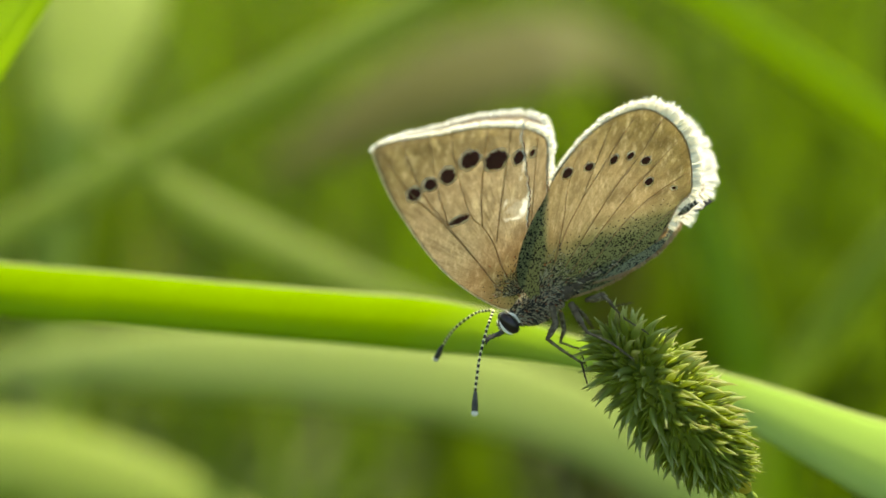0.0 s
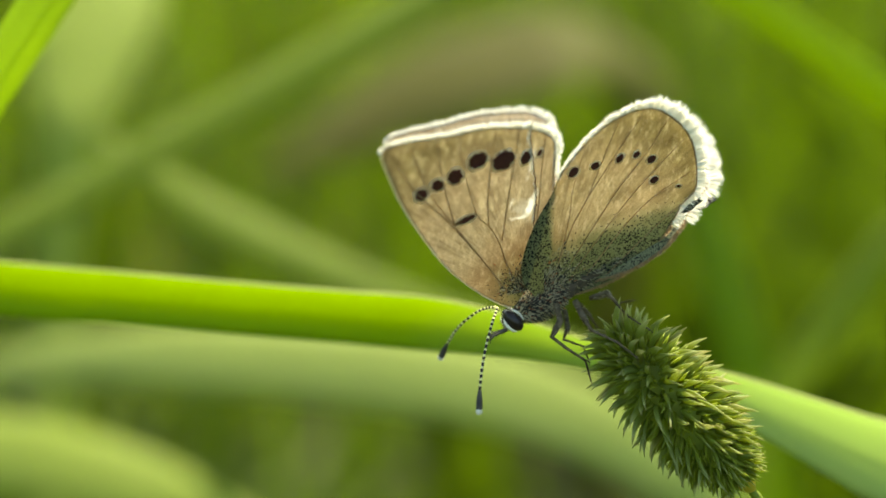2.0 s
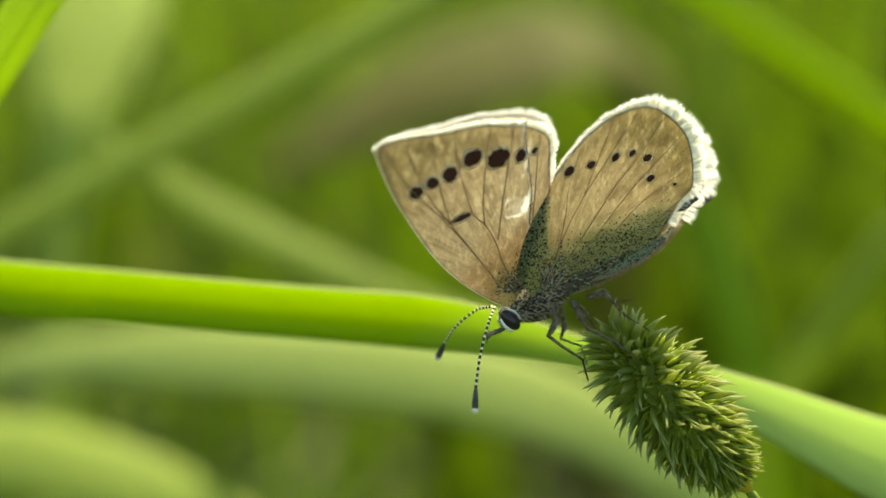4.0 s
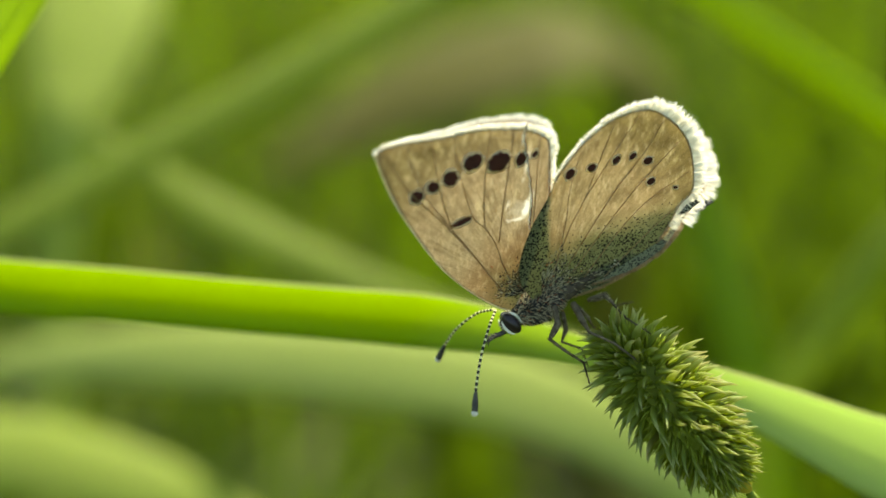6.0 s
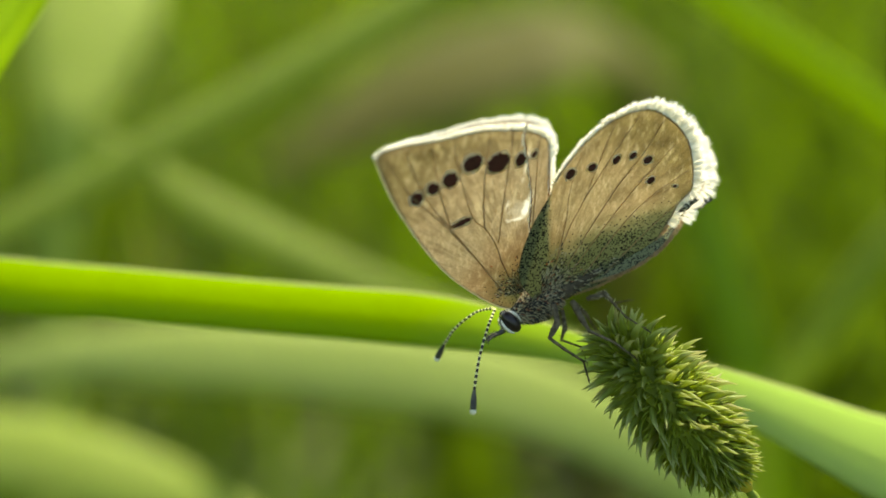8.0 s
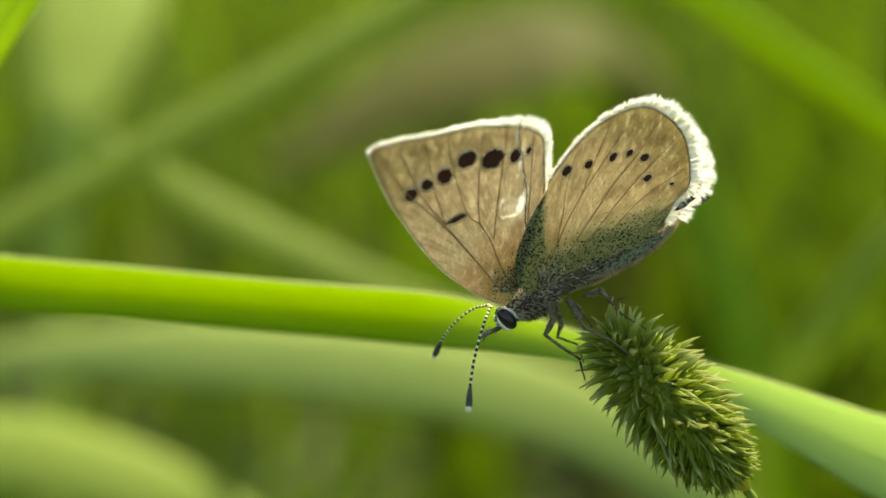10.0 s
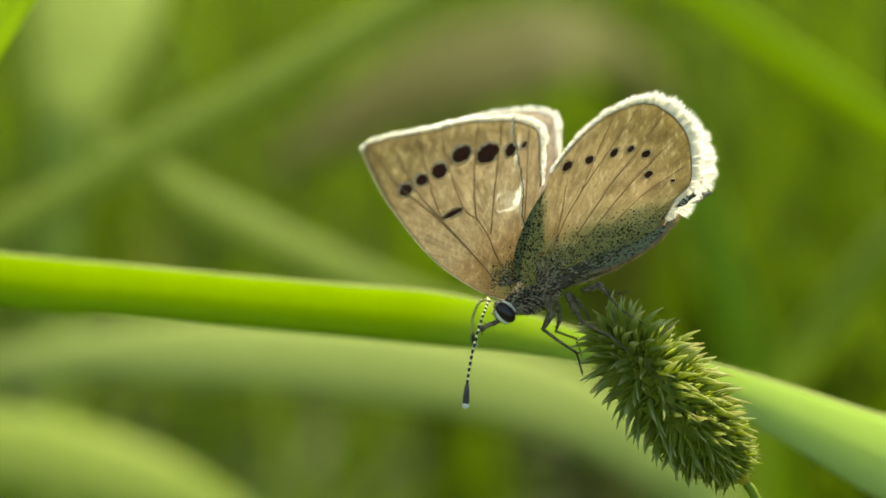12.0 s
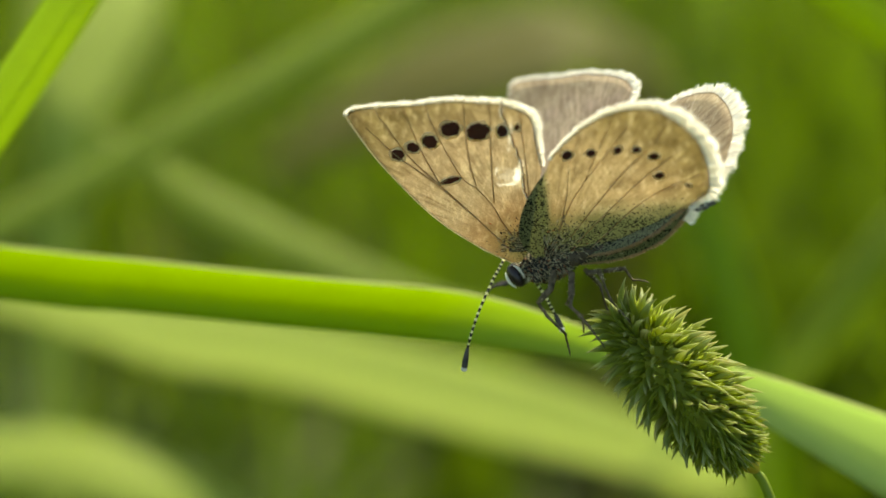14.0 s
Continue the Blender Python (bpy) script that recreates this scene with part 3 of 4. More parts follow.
def seed_head():
    """The spike of a grass: a cone of pointed spikelets on a thin culm that rises from the ground."""
    root = new("grass_spike")
    root.matrix_basis = VIEW @ Matrix.Translation(SPIKE_BASE * MM)
    axis = SPIKE_TIP - SPIKE_BASE
    length = axis.length
    up = axis.normalized()
    side = up.cross(Vector((0, 1, 0))).normalized()
    back = up.cross(side)
    bm = bmesh.new()
    tube(bm, [up * (length * s) for s in SPIKE_AT], SPIKE_R, 14)
    part("core", bm, SPIKE_CORE, root)
    bm = bmesh.new()
    tube(bm, [up * -1.15, up * -0.7, up * -0.1, up * 0.6, up * 1.1], [0.22, 0.56, 0.84, 0.8, 0.3], 12)
    part("collar", bm, CULM_KNOT, root, "yellowish knot at the foot of the seed head")
    bm = bmesh.new()
    culm = smooth_line([Vector((0.2, 0, -0.3)), Vector((0.75, 0.1, -0.95)), Vector((1.75, 0.3, -2.8)), Vector((6, 1, -14)), Vector((14, 4, -60)), Vector((20, 8, -200)), Vector((22, 10, -440))], 6)
    tube(bm, culm, [0.21 + 0.5 * i / len(culm) for i in range(len(culm))], 8)
    part("culm", bm, CULM_MAT, root, "thin green stalk of the seed head")
    rng = random.Random(7)
    bends = [(rng.uniform(-0.42, 0.12), rng.uniform(-0.3, 0.3)) for _ in range(8)]
    meshes = [spikelet_mesh(hook, bend) for hook, bend in bends]
    bristles = bmesh.new()

    def ring_at(s, ang):
        radial = side * math.cos(ang) + back * math.sin(ang)
        return radial, up * (length * s * 0.97) + radial * float(np.interp(s, SPIKE_AT, SPIKE_R)) * 0.92

    count = 286
    for i in range(count):
        s = 0.03 + 0.97 * (i + 0.5) / count
        radial, foot = ring_at(s, i * 2.39996 + rng.uniform(-0.22, 0.22))
        lean = float(np.interp(s, *SPIKE_LEAN)) + rng.uniform(-0.3, 0.3)
        way = (radial + up * lean + side * rng.uniform(-0.16, 0.16) + back * rng.uniform(-0.16, 0.16)).normalized()
        size = float(np.interp(s, [0, 0.12, 0.4, 0.75, 1.0], [1.0, 1.6, 2.15, 2.35, 2.3])) * rng.uniform(0.82, 1.14)
        kind = rng.randrange(8)
        ob = new("spikelet", meshes[kind])
        ob.parent = root
        xax = up - way * up.dot(way)
        xax = (side if xax.length < 0.1 else xax).normalized()
        wide = size * rng.uniform(0.86, 1.12)
        m = Matrix((xax, way.cross(xax), way)).transposed().to_4x4()
        ob.matrix_basis = Matrix.Translation(foot * MM) @ m @ Matrix.Diagonal((wide * MM, wide * MM, size * MM, 1))
        # stiff hairs on the keel
        hook, bend = bends[kind]
        for _ in range(6):
            k = rng.uniform(0.4, 0.95)
            out = (xax * rng.choice((-1, 1)) * 0.8 + way * 0.9 + side * rng.uniform(-0.4, 0.4) + back * rng.uniform(-0.4, 0.4))
            hair(bristles, foot + way * (size * k) + (xax * hook * k ** 2.5 + way.cross(xax) * bend * k * k) * wide, out, rng.uniform(0.14, 0.32), 0.010)
    tagged(part("bristle", bristles, SPIKE_HAIR, root, "fine pale hairs on the keels"), kind="stuff")
    # short bracts that fill the gaps between the spikelets
    bm = bmesh.new()
    for i in range(1100):
        s = 0.02 + 0.97 * (i + 0.5) / 1100
        radial, foot = ring_at(s, i * 2.39996 + 1.1 + rng.uniform(-0.4, 0.4))
        way = radial + up * (float(np.interp(s, *SPIKE_LEAN)) + rng.uniform(-0.2, 0.2)) + side * rng.uniform(-0.3, 0.3)
        hair(bm, foot, way, rng.uniform(1.0, 1.7), rng.uniform(0.12, 0.19), up * rng.uniform(-0.1, 0.15))
    tagged(part("bract", bm, SPIKELET, root), kind="stuff")
    return tagged(root, "bristly green grass seed head under the butterfly's feet", "seed head")


spike = seed_head()


# ---- the butterfly ----
AXIS = Vector((math.cos(radians(28)), 0, math.sin(radians(28))))
RISE = Vector((-AXIS.z, 0, AXIS.x))
ROOT = Vector((6.695, 0.0, -3.292))
HINGE_FORE = Vector((-1.308, 0.0, 0.558))
HINGE_HIND = Vector((-0.112, 0.0, 0.296))


def along(s, n=0.0, y=0.0):
    """A point of the body: s mm tailwards along it, n mm above it, y mm to its far side."""
    return AXIS * s + RISE * n + Vector((0, y, 0))


butterfly = tagged(new("butterfly"), "small tan butterfly with dark spots and white fringed wings", "butterfly")
LIE = Matrix((AXIS, Vector((0, 1, 0)), RISE)).transposed()

FORE_EDGE = [(-0.17, -0.2), (-0.84, -1.19), (-2.73, -0.34), (-4.99, 1.3), (-6.75, 3.07), (-8.48, 5.31), (-9.83, 7.32), (-10.98, 9.54), (-11.27, 10.38), (-10.84, 10.85), (-9.28, 11.16), (-7.11, 11.38), (-4.93, 11.79), (-3.06, 11.8), (-1.53, 11.67), (-0.41, 11.25), (0.22, 10.61), (0.54, 8.71), (0.8, 6.92), (0.62, 5.72), (0.22, 4.4), (0.04, 2.0)]
HIND_EDGE = [(-0.6, -0.23), (-1.7, 1.2), (-1.85, 3.0), (-1.35, 5.2), (-0.46, 7.2), (-0.19, 8.23), (0.37, 9.29), (1.7, 11.09), (3.46, 12.45), (5.42, 12.97), (6.84, 12.45), (8.21, 11.34), (9.11, 9.95), (9.65, 8.09), (9.71, 6.89), (8.99, 6.04), (8.4, 4.53), (7.25, 2.55), (5.43, 1), (3.51, 0.16), (1.56, -0.34)]


def swell(u, v, side):
    """The wing's slight bow and ripple."""
    r = math.hypot(u, v)
    return side * (0.0016 * r * r + 0.035 * math.sin(7.5 * math.atan2(v, u + 1e-6)) * min(1, r / 5))


def wing(name, edge, side, mats, hinge, label):
    """A membrane with two faces; side is -1 where the underside faces the lens."""
    ring = smooth_line(edge, 6)
    bm = bmesh.new()
    steps = 16
    sheets = []
    for off in (-0.022, 0.022):
        rows = []
        for k in range(1, steps + 1):
            s = k / steps
            rows.append([bm.verts.new((p[0] * s, side * off + swell(p[0] * s, p[1] * s, side), p[1] * s)) for p in ring])
        c = bm.verts.new((0, side * off, 0))
        sheets.append((c, rows))
    for idx, (c, rows) in enumerate(sheets):
        fs = []
        for i in range(len(ring) - 1):
            fs.append(bm.faces.new((c, rows[0][i], rows[0][i + 1])))
            for r0, r1 in zip(rows, rows[1:]):
                fs.append(bm.faces.new((r0[i], r1[i], r1[i + 1], r0[i + 1])))
        for f in fs:
            f.material_index = 0 if idx == 1 else 1
    a, b = sheets[0][1][-1], sheets[1][1][-1]
    for i in range(len(ring) - 1):
        bm.faces.new((a[i], a[i + 1], b[i + 1], b[i]))
    ob = part(name, bm, mats, butterfly, label)
    ob.location = hinge * MM
    return ob


def on_wing(u, v, side, lift=0.0):
    return Vector((u, side * (0.022 + lift) + swell(u, v, side), v))


def vein(pts, side, host, thick=0.05):
    bm = bmesh.new()
    line = smooth_line([(u, v) for u, v in pts], 5)
    n = len(line)
    tube(bm, [on_wing(p[0], p[1], side, 0.004) for p in line], [thick * (1 - 0.36 * i / n) for i in range(n)], 5)
    part("vein", bm, VEIN, host)


def spot(u, v, a, b, tilt, side, host, seed, name="spot", mat=None, lift=0.012, rag=0.12, label=""):
    """A raised, slightly ragged patch of scales."""
    rng = random.Random(seed)
    bm = bmesh.new()
    n = 18
    c, s = math.cos(radians(tilt)), math.sin(radians(tilt))
    layers = []
    for h, k in ((-0.004, 1.0), (lift, 1.0), (lift + 0.006, 0.8)):
        row = []
        rng.seed(seed)
        for i in range(n):
            t = i * math.tau / n
            k2 = k * (1 + rng.uniform(-rag, rag))
            x, z = a * math.cos(t) * k2, b * math.sin(t) * k2
            row.append(bm.verts.new(on_wing(u + x * c - z * s, v + x * s + z * c, side, h)))
        layers.append(row)
    for r0, r1 in zip(layers, layers[1:]):
        for i in range(n):
            bm.faces.new((r0[i], r0[(i + 1) % n], r1[(i + 1) % n], r1[i]))
    bm.faces.new(layers[-1])
    bm.faces.new(layers[0][::-1])
    part(name, bm, mat or SPOT, host, label)


def fringe(edge, i0, i1, side, host, lens, seed, per_mm=85, mat=None, label="white fringe of scales"):
    """White scales standing out from the wing's outer margin."""
    rng = random.Random(seed)
    ring = smooth_line(edge, 6)[i0 * 6:i1 * 6 + 1]
    bm = bmesh.new()
    n = len(ring)
    lvals = np.interp(np.linspace(0, 1, n), np.linspace(0, 1, len(lens)), lens)
    for i in range(n - 1):
        p, q = ring[i], ring[i + 1]
        d = q - p
        seg = float(np.hypot(*d))
        out = np.array([-d[1], d[0]]) / (seg + 1e-9)
        if np.dot(out, p) < 0:
            out = -out
        for k in range(max(1, int(seg * per_mm))):
            s = rng.random()
            base = p + d * s - out * 0.10
            ln = lvals[i] * rng.uniform(0.72, 1.1) * (1 + 0.08 * math.sin(i * 1.3))
            w = out + d / (seg + 1e-9) * rng.uniform(-0.16, 0.22)
            scale_hair(bm, Vector((base[0], side * rng.uniform(-0.03, 0.03) + swell(base[0], base[1], side), base[1])), Vector((w[0], rng.uniform(-0.14, 0.14), w[1])), ln,
                       rng.uniform(0.026, 0.055), Vector((rng.uniform(-.04, .04), rng.uniform(-.05, .05), rng.uniform(-.05, .03))), rng.uniform(0, 6.28))
    part("fringe", bm, mat or FRINGE, host, label, smooth=False)
    bm = bmesh.new()
    tube(bm, [on_wing(p[0] * 0.994, p[1] * 0.994, side, -0.01) for p in ring[::2]], 0.05, 5)
    part("margin_line", bm, VEIN, host, "thin brown line along the margin")


FORE_SPOTS = [(-8.28, 7.4, 0.44, 0.45, 0), (-7.27, 8.01, 0.46, 0.41, -20), (-6.17, 8.57, 0.54, 0.55, 0), (-4.86, 9.59, 0.69, 0.59, 40), (-3.12, 9.55, 0.79, 0.67, 30), (-1.58, 9.68, 0.37, 0.53, -20), (-0.69, 9.95, 0.17, 0.27, -20), (-5.07, 5.44, 0.73, 0.22, 22)]
HIND_SPOTS = [(0.8, 8.66, 0.29, 0.39, -35), (2.24, 9.04, 0.31, 0.25, 30), (3.86, 9.49, 0.21, 0.33, -30), (4.98, 9.73, 0.19, 0.27, -35), (6.11, 9.34, 0.31, 0.25, 25), (6.57, 7.84, 0.29, 0.24, 30), (8.43, 7.3, 0.15, 0.1, 0)]
FORE_VEINS = [[(-0.4, 0.03), (-1.64, 1.97), (-2.43, 3.65), (-3.36, 4.91), (-4.31, 5.79), (-5.65, 8.93), (-6.37, 11.39)],
              [(-3.36, 4.91), (-3.72, 6.9), (-3.93, 9.62), (-3.94, 11.6)],
              [(-2.26, 3.84), (-2.34, 6.04), (-2.35, 9.17), (-2.37, 11.66)],
              [(-4.31, 5.79), (-4.99, 5.75), (-5.68, 5.12)],
              [(-5.67, 5.04), (-6.8, 7.83), (-7.75, 11.22)],
              [(-5.67, 5.04), (-7.6, 7.29), (-9.55, 10.91)],
              [(-1.17, -0.21), (-3.46, 2.5), (-5.67, 5.04)],
              [(-0.06, 0.42), (-0.03, 4.72), (-0.33, 8.7), (-0.5, 11.1)],
              [(-3.46, 2.5), (-6.07, 5.26), (-8.35, 7.33), (-10.21, 9.51)]]
HIND_VEINS = [[(0.26, 0.47), (1.31, 4.84), (2.05, 6.79), (3, 10.63), (3.43, 12.07)],
              [(0.67, 2.08), (0.99, 5.26), (0.97, 7.61), (1.39, 10.48)],
              [(1.47, 2.03), (3.99, 7.11), (5.78, 9.97), (6.74, 12.07)],
              [(1.92, 1.6), (5.05, 6.67), (8.25, 10.8)],
              [(2.78, 1.15), (5.97, 5.84), (9.3, 8.49)],
              [(3.85, 0.68), (7.02, 4.19), (8.9, 6.04)],
              [(2.05, 6.79), (3.76, 10.23), (5.01, 12.56)]]


def wing_pair(side):
    fore = wing("forewing", FORE_EDGE, side, [WORN_UNDER, WORN_UPPER] if side < 0 else [WING_UNDER, WING_UPPER], HINGE_FORE + Vector((0, side * 0.60, 0)),
                "tan forewing with a row of black spots" if side < 0 else "grey-brown forewing seen on its upper side")
    hind = wing("hindwing", HIND_EDGE, side, [HINDWING_UNDER, HINDWING_UPPER], HINGE_HIND + Vector((0, side * 0.80, 0)),
                "tan hindwing dusted blue-green, with painted shade, at its root" if side < 0 else "grey-brown hindwing seen on its upper side")
    for k, (u, v, a, b, tilt) in enumerate(FORE_SPOTS):
        spot(u, v, a + 0.13, b + 0.13, tilt, side, fore, 40 + k, "spot_ring", RING, 0.004)
        spot(u, v, a * 0.93, b * 0.93, tilt, side, fore, 20 + k)
    for k, (u, v, a, b, tilt) in enumerate(HIND_SPOTS):
        spot(u, v, a + 0.11, b + 0.10, tilt, side, hind, 80 + k, "spot_ring", RING, 0.004)
        spot(u, v, a, b, tilt, side, hind, 60 + k)
    for pts in FORE_VEINS:
        vein(pts, side, fore)
    for pts in HIND_VEINS:
        vein(pts, side, hind, 0.034)
    fringe(FORE_EDGE, 8, 16, side, fore, [0.36, 0.40, 0.44, 0.48, 0.56, 0.7, 0.8], 5)
    bm = bmesh.new()
    line = smooth_line(FORE_EDGE, 6)[6:51]
    tube(bm, [on_wing(p[0], p[1], side, -0.02) for p in line], 0.055, 6)
    part("front_edge", bm, RING, fore, "thin pale front edge of the wing")
    fringe(FORE_EDGE, 16, 18, side, fore, [0.72, 0.5, 0.3], 6)
    fringe(HIND_EDGE, 5, 16, side, hind, [0.32, 0.38, 0.48, 0.66, 0.98, 1.18, 1.15, 1.04, 0.98, 0.94, 0.88], 9, 105)
    fringe(HIND_EDGE, 16, 20, side, hind, [0.38, 0.30, 0.22], 10, 70, VEIN, "grey-brown hairs along the inner margin")
    spot(9.71, 5.85, 0.85, 0.22, 40, side, hind, 91, "margin_patch", FUR_DARK, 0.02, 0.3, "dusky patch at the hindwing's corner")
    return fore, hind


def root_fur(host, side, reach, turn, count, seed):
    """Dark and pale hairs that lie over the root of a wing."""
    r = random.Random(seed)
    bm = bmesh.new()
    for _ in range(count):
        d = abs(r.gauss(0, 0.45)) * reach
        ang = radians(r.uniform(*turn))
        u, v = d * math.cos(ang), d * math.sin(ang)
        hair(bm, on_wing(u, v, side, 0.02), Vector((math.cos(ang) + r.uniform(-.5, .5), side * r.uniform(0.05, 0.5), math.sin(ang) + r.uniform(-.5, .5))),
             r.uniform(0.12, 0.32), r.uniform(0.025, 0.045), None, r.choices((0, 1, 2), (5, 4, 0.6))[0])
    part("root_fur", bm, [FUR_DARK, FUR_GREY, FUR_RUST], host, "dark and grey hairs at the wing's root", smooth=False)


near_fore, near_hind = wing_pair(-1)
far_fore, far_hind = wing_pair(1)
root_fur(near_fore, -1, 2.2, (100, 190), 650, 21)
root_fur(near_hind, -1, 3.0, (5, 100), 1100, 22)


def tear():
    """The near forewing's old tear: a pale ragged rim."""
    bm = bmesh.new()
    line = smooth_line([(-1.58, 12.2), (-1.69, 11.34), (-1.44, 10.29), (-1.1, 9.19), (-0.69, 7.59), (-0.42, 6.38), (-0.39, 5.18), (-0.08, 3.95), (-0.03, 2.32)], 9)
    rng = random.Random(4)
    pts = [on_wing(p[0] + rng.uniform(-.07, .07), p[1], -1, 0.03) for p in line]
    tube(bm, pts, [0.03 + 0.05 * rng.random() ** 2 for _ in pts], 5)
    part("torn_rim", bm, FRINGE, near_fore, "pale ragged rim of an old tear")
    bm = bmesh.new()
    tube(bm, [p + Vector((0.09, 0.0, 0.0)) for p in pts], 0.035, 5)
    part("tear_line", bm, SPOT, near_fore, "dark open slit of an old tear")

tear()


def body():
    rng = random.Random(2)
    # thorax
    bm = bmesh.new()
    ellipsoid(bm, along(-0.35, -0.15), (1.75, 0.95, 1.05), LIE, 24, 16, 0.08)
    thorax = part("thorax", bm, BODY, butterfly, "dark furry thorax")
    def coat(name, host, spans, count, mats, seed, length=(0.35, 0.8), lift=0.35, label=""):
        r = random.Random(seed)
        b = bmesh.new()
        for _ in range(count):
            s = r.uniform(*spans[0])
            ang = r.uniform(0, math.tau)
            k = spans[1](s)
            rad = RISE * math.sin(ang) + Vector((0, 1, 0)) * math.cos(ang)
            root = along(s, spans[2]) + rad * k * 0.97
            hair(b, root, rad * lift + AXIS * 0.8 + Vector((r.uniform(-.6, .6), r.uniform(-.6, .6), r.uniform(-.6, .6))), r.uniform(*length), r.uniform(0.03, 0.075),
                 RISE * -r.uniform(0, 0.12), r.choices(range(len(mats)), [5, 4.5, 0.9][:len(mats)])[0])
        part(name, b, mats, host, label, smooth=False)
    coat("fur", thorax, ((-2.0, 1.2), lambda s: 1.0 * math.sqrt(max(0.05, 1 - ((s + 0.35) / 1.8) ** 2)), -0.15), 3000, [FUR_DARK, FUR_GREY, FUR_RUST], 3, (0.22, 0.5), 0.8, label="blue-grey and dark fur")
    # abdomen
    bm = bmesh.new()
    seg = 26
    pts, rad = [], []
    for i in range(seg + 1):
        s = i / seg
        pts.append(along(0.6 + 6.9 * s, -0.2 + 0.75 * s))
        rad.append((0.72 * (1 - s ** 3.2) ** 0.5 + 0.04) * (1 + 0.05 * math.sin(s * math.tau * 7)))
    tube(bm, pts, rad, 18)
    abdomen = part("abdomen", bm, BODY, butterfly, "slender dark grey abdomen between the wings")
    coat("fur", abdomen, ((0.6, 7.4), lambda s: 0.72 * (1 - ((s - 0.6) / 7.4) ** 3.2) ** 0.5, 0.1), 1500, [FUR_GREY, FUR_DARK], 6, (0.25, 0.5), 0.25, "short grey scales")
    # head
    bm = bmesh.new()
    hc = along(-2.45, -0.32)
    ellipsoid(bm, hc, (0.62, 0.66, 0.66), LIE, 20, 14, 0.06)
    head = part("head", bm, BODY, butterfly, "small dark head with white-rimmed eyes")
    eye_turn = Matrix(((0.73, 0, -0.68), (0, 1, 0), (0.68, 0, 0.73)))
    for side in (-1, 1):
        bm = bmesh.new()
        ec = hc + Vector((0, side * 0.34, 0)) - AXIS * 0.05
        ellipsoid(bm, ec, (0.46, 0.52, 0.82), eye_turn, 24, 16)
        part("eye", bm, EYE_BLACK, head, "glossy black eye")
        for a0, a1 in ((138, 232), (-30, 52)):
            bm = bmesh.new()
            arc = [ec + eye_turn @ Vector((0.55 * math.cos(t), side * 0.22, 0.84 * math.sin(t))) for t in [radians(a0 + (a1 - a0) * k / 16) for k in range(17)]]
            tube(bm, arc, [0.02 + 0.085 * math.sin(math.pi * (k + 0.5) / 17) for k in range(17)], 7)
            part("eye_rim", bm, WHITE_SCALE, head, "white crescent of scales beside the eye")
        bm = bmesh.new()
        palp = smooth_line([Vector(p) * 1.0 for p in [(-2.46, -0.08, -2.07), (-2.82, -0.24, -2.24), (-3.2, -0.3, -2.38), (-3.56, -0.26, -2.64)]], 4)
        palp = [Vector((p[0], side * (0.22 + 0.02 * k), p[2])) for k, p in enumerate(palp)]
        tube(bm, palp, [0.13 - 0.008 * k for k in range(len(palp))], 7)
        r = random.Random(50 + side)
        for k in range(90):
            q = r.randrange(1, len(palp))
            d = Vector((r.uniform(-1, 1), r.uniform(-1, 1), r.uniform(-1, 1))).normalized()
            hair(bm, Vector(palp[q]), d * 0.8 + (Vector(palp[q]) - Vector(palp[q - 1])).normalized(), r.uniform(0.2, 0.45), 0.02)
        part("palp", bm, FUR_DARK, head, "short bristly mouth feeler")
    r = random.Random(9)
    bm = bmesh.new()
    for _ in range(900):
        d = Vector((r.gauss(0, 1), r.gauss(0, 1), r.gauss(0, 1))).normalized()
        if abs(d.y) > 0.5 and d.dot(AXIS) < 0.3:
            continue
        hair(bm, hc + d * 0.60, d + AXIS * 0.3, r.uniform(0.15, 0.38), 0.02, None, r.choice((0, 0, 1)))
    part("fur", bm, [FUR_DARK, FUR_GREY], head, "short dark and grey hair", smooth=False)


body()


def leg(pts, thick=0.15, label="thin dark leg with a furry thigh"):
    """Thigh, shin and foot of a leg: furry and stout above, a thread below."""
    bm = bmesh.new()
    line = []
    for p, q in zip(pts, pts[1:]):
        line += [Vector(p).lerp(Vector(q), k / 5) for k in range(5)]
    line.append(Vector(pts[-1]))
    n = len(line)
    joints = range(0, n, 5)
    radii = [float(np.interp(i / (n - 1), [0, 0.3, 0.42, 0.7, 1.0], [thick, thick * 0.95, thick * 0.48, thick * 0.36, thick * 0.24])) * (1.18 if i in joints and i > 5 else 1) for i in range(n)]
    tube(bm, line, radii, 8)
    r = random.Random(len(pts) * 31 + int(thick * 100))
    for i in range(1, n - 1):
        many = 16 if i < n * 0.36 else 5
        for _ in range(many):
            d = Vector((r.uniform(-1, 1), r.uniform(-1, 1), r.uniform(-1, 1))).normalized()
            hair(bm, line[i] + d * radii[i] * 0.6, d * 0.7 + (line[i] - line[i - 1]).normalized() * 0.9, r.uniform(0.12, 0.32), 0.02, None, 1 if i < n * 0.36 and r.random() < 0.6 else 0)
    end = (line[-1] - line[-2]).normalized()
    for s in (-1, 1):
        hair(bm, line[-1], end + Vector((0, s * 0.6, -0.5)), 0.25, 0.03)
    part("leg", bm, [LEG_MAT, FUR_GREY], butterfly, label)


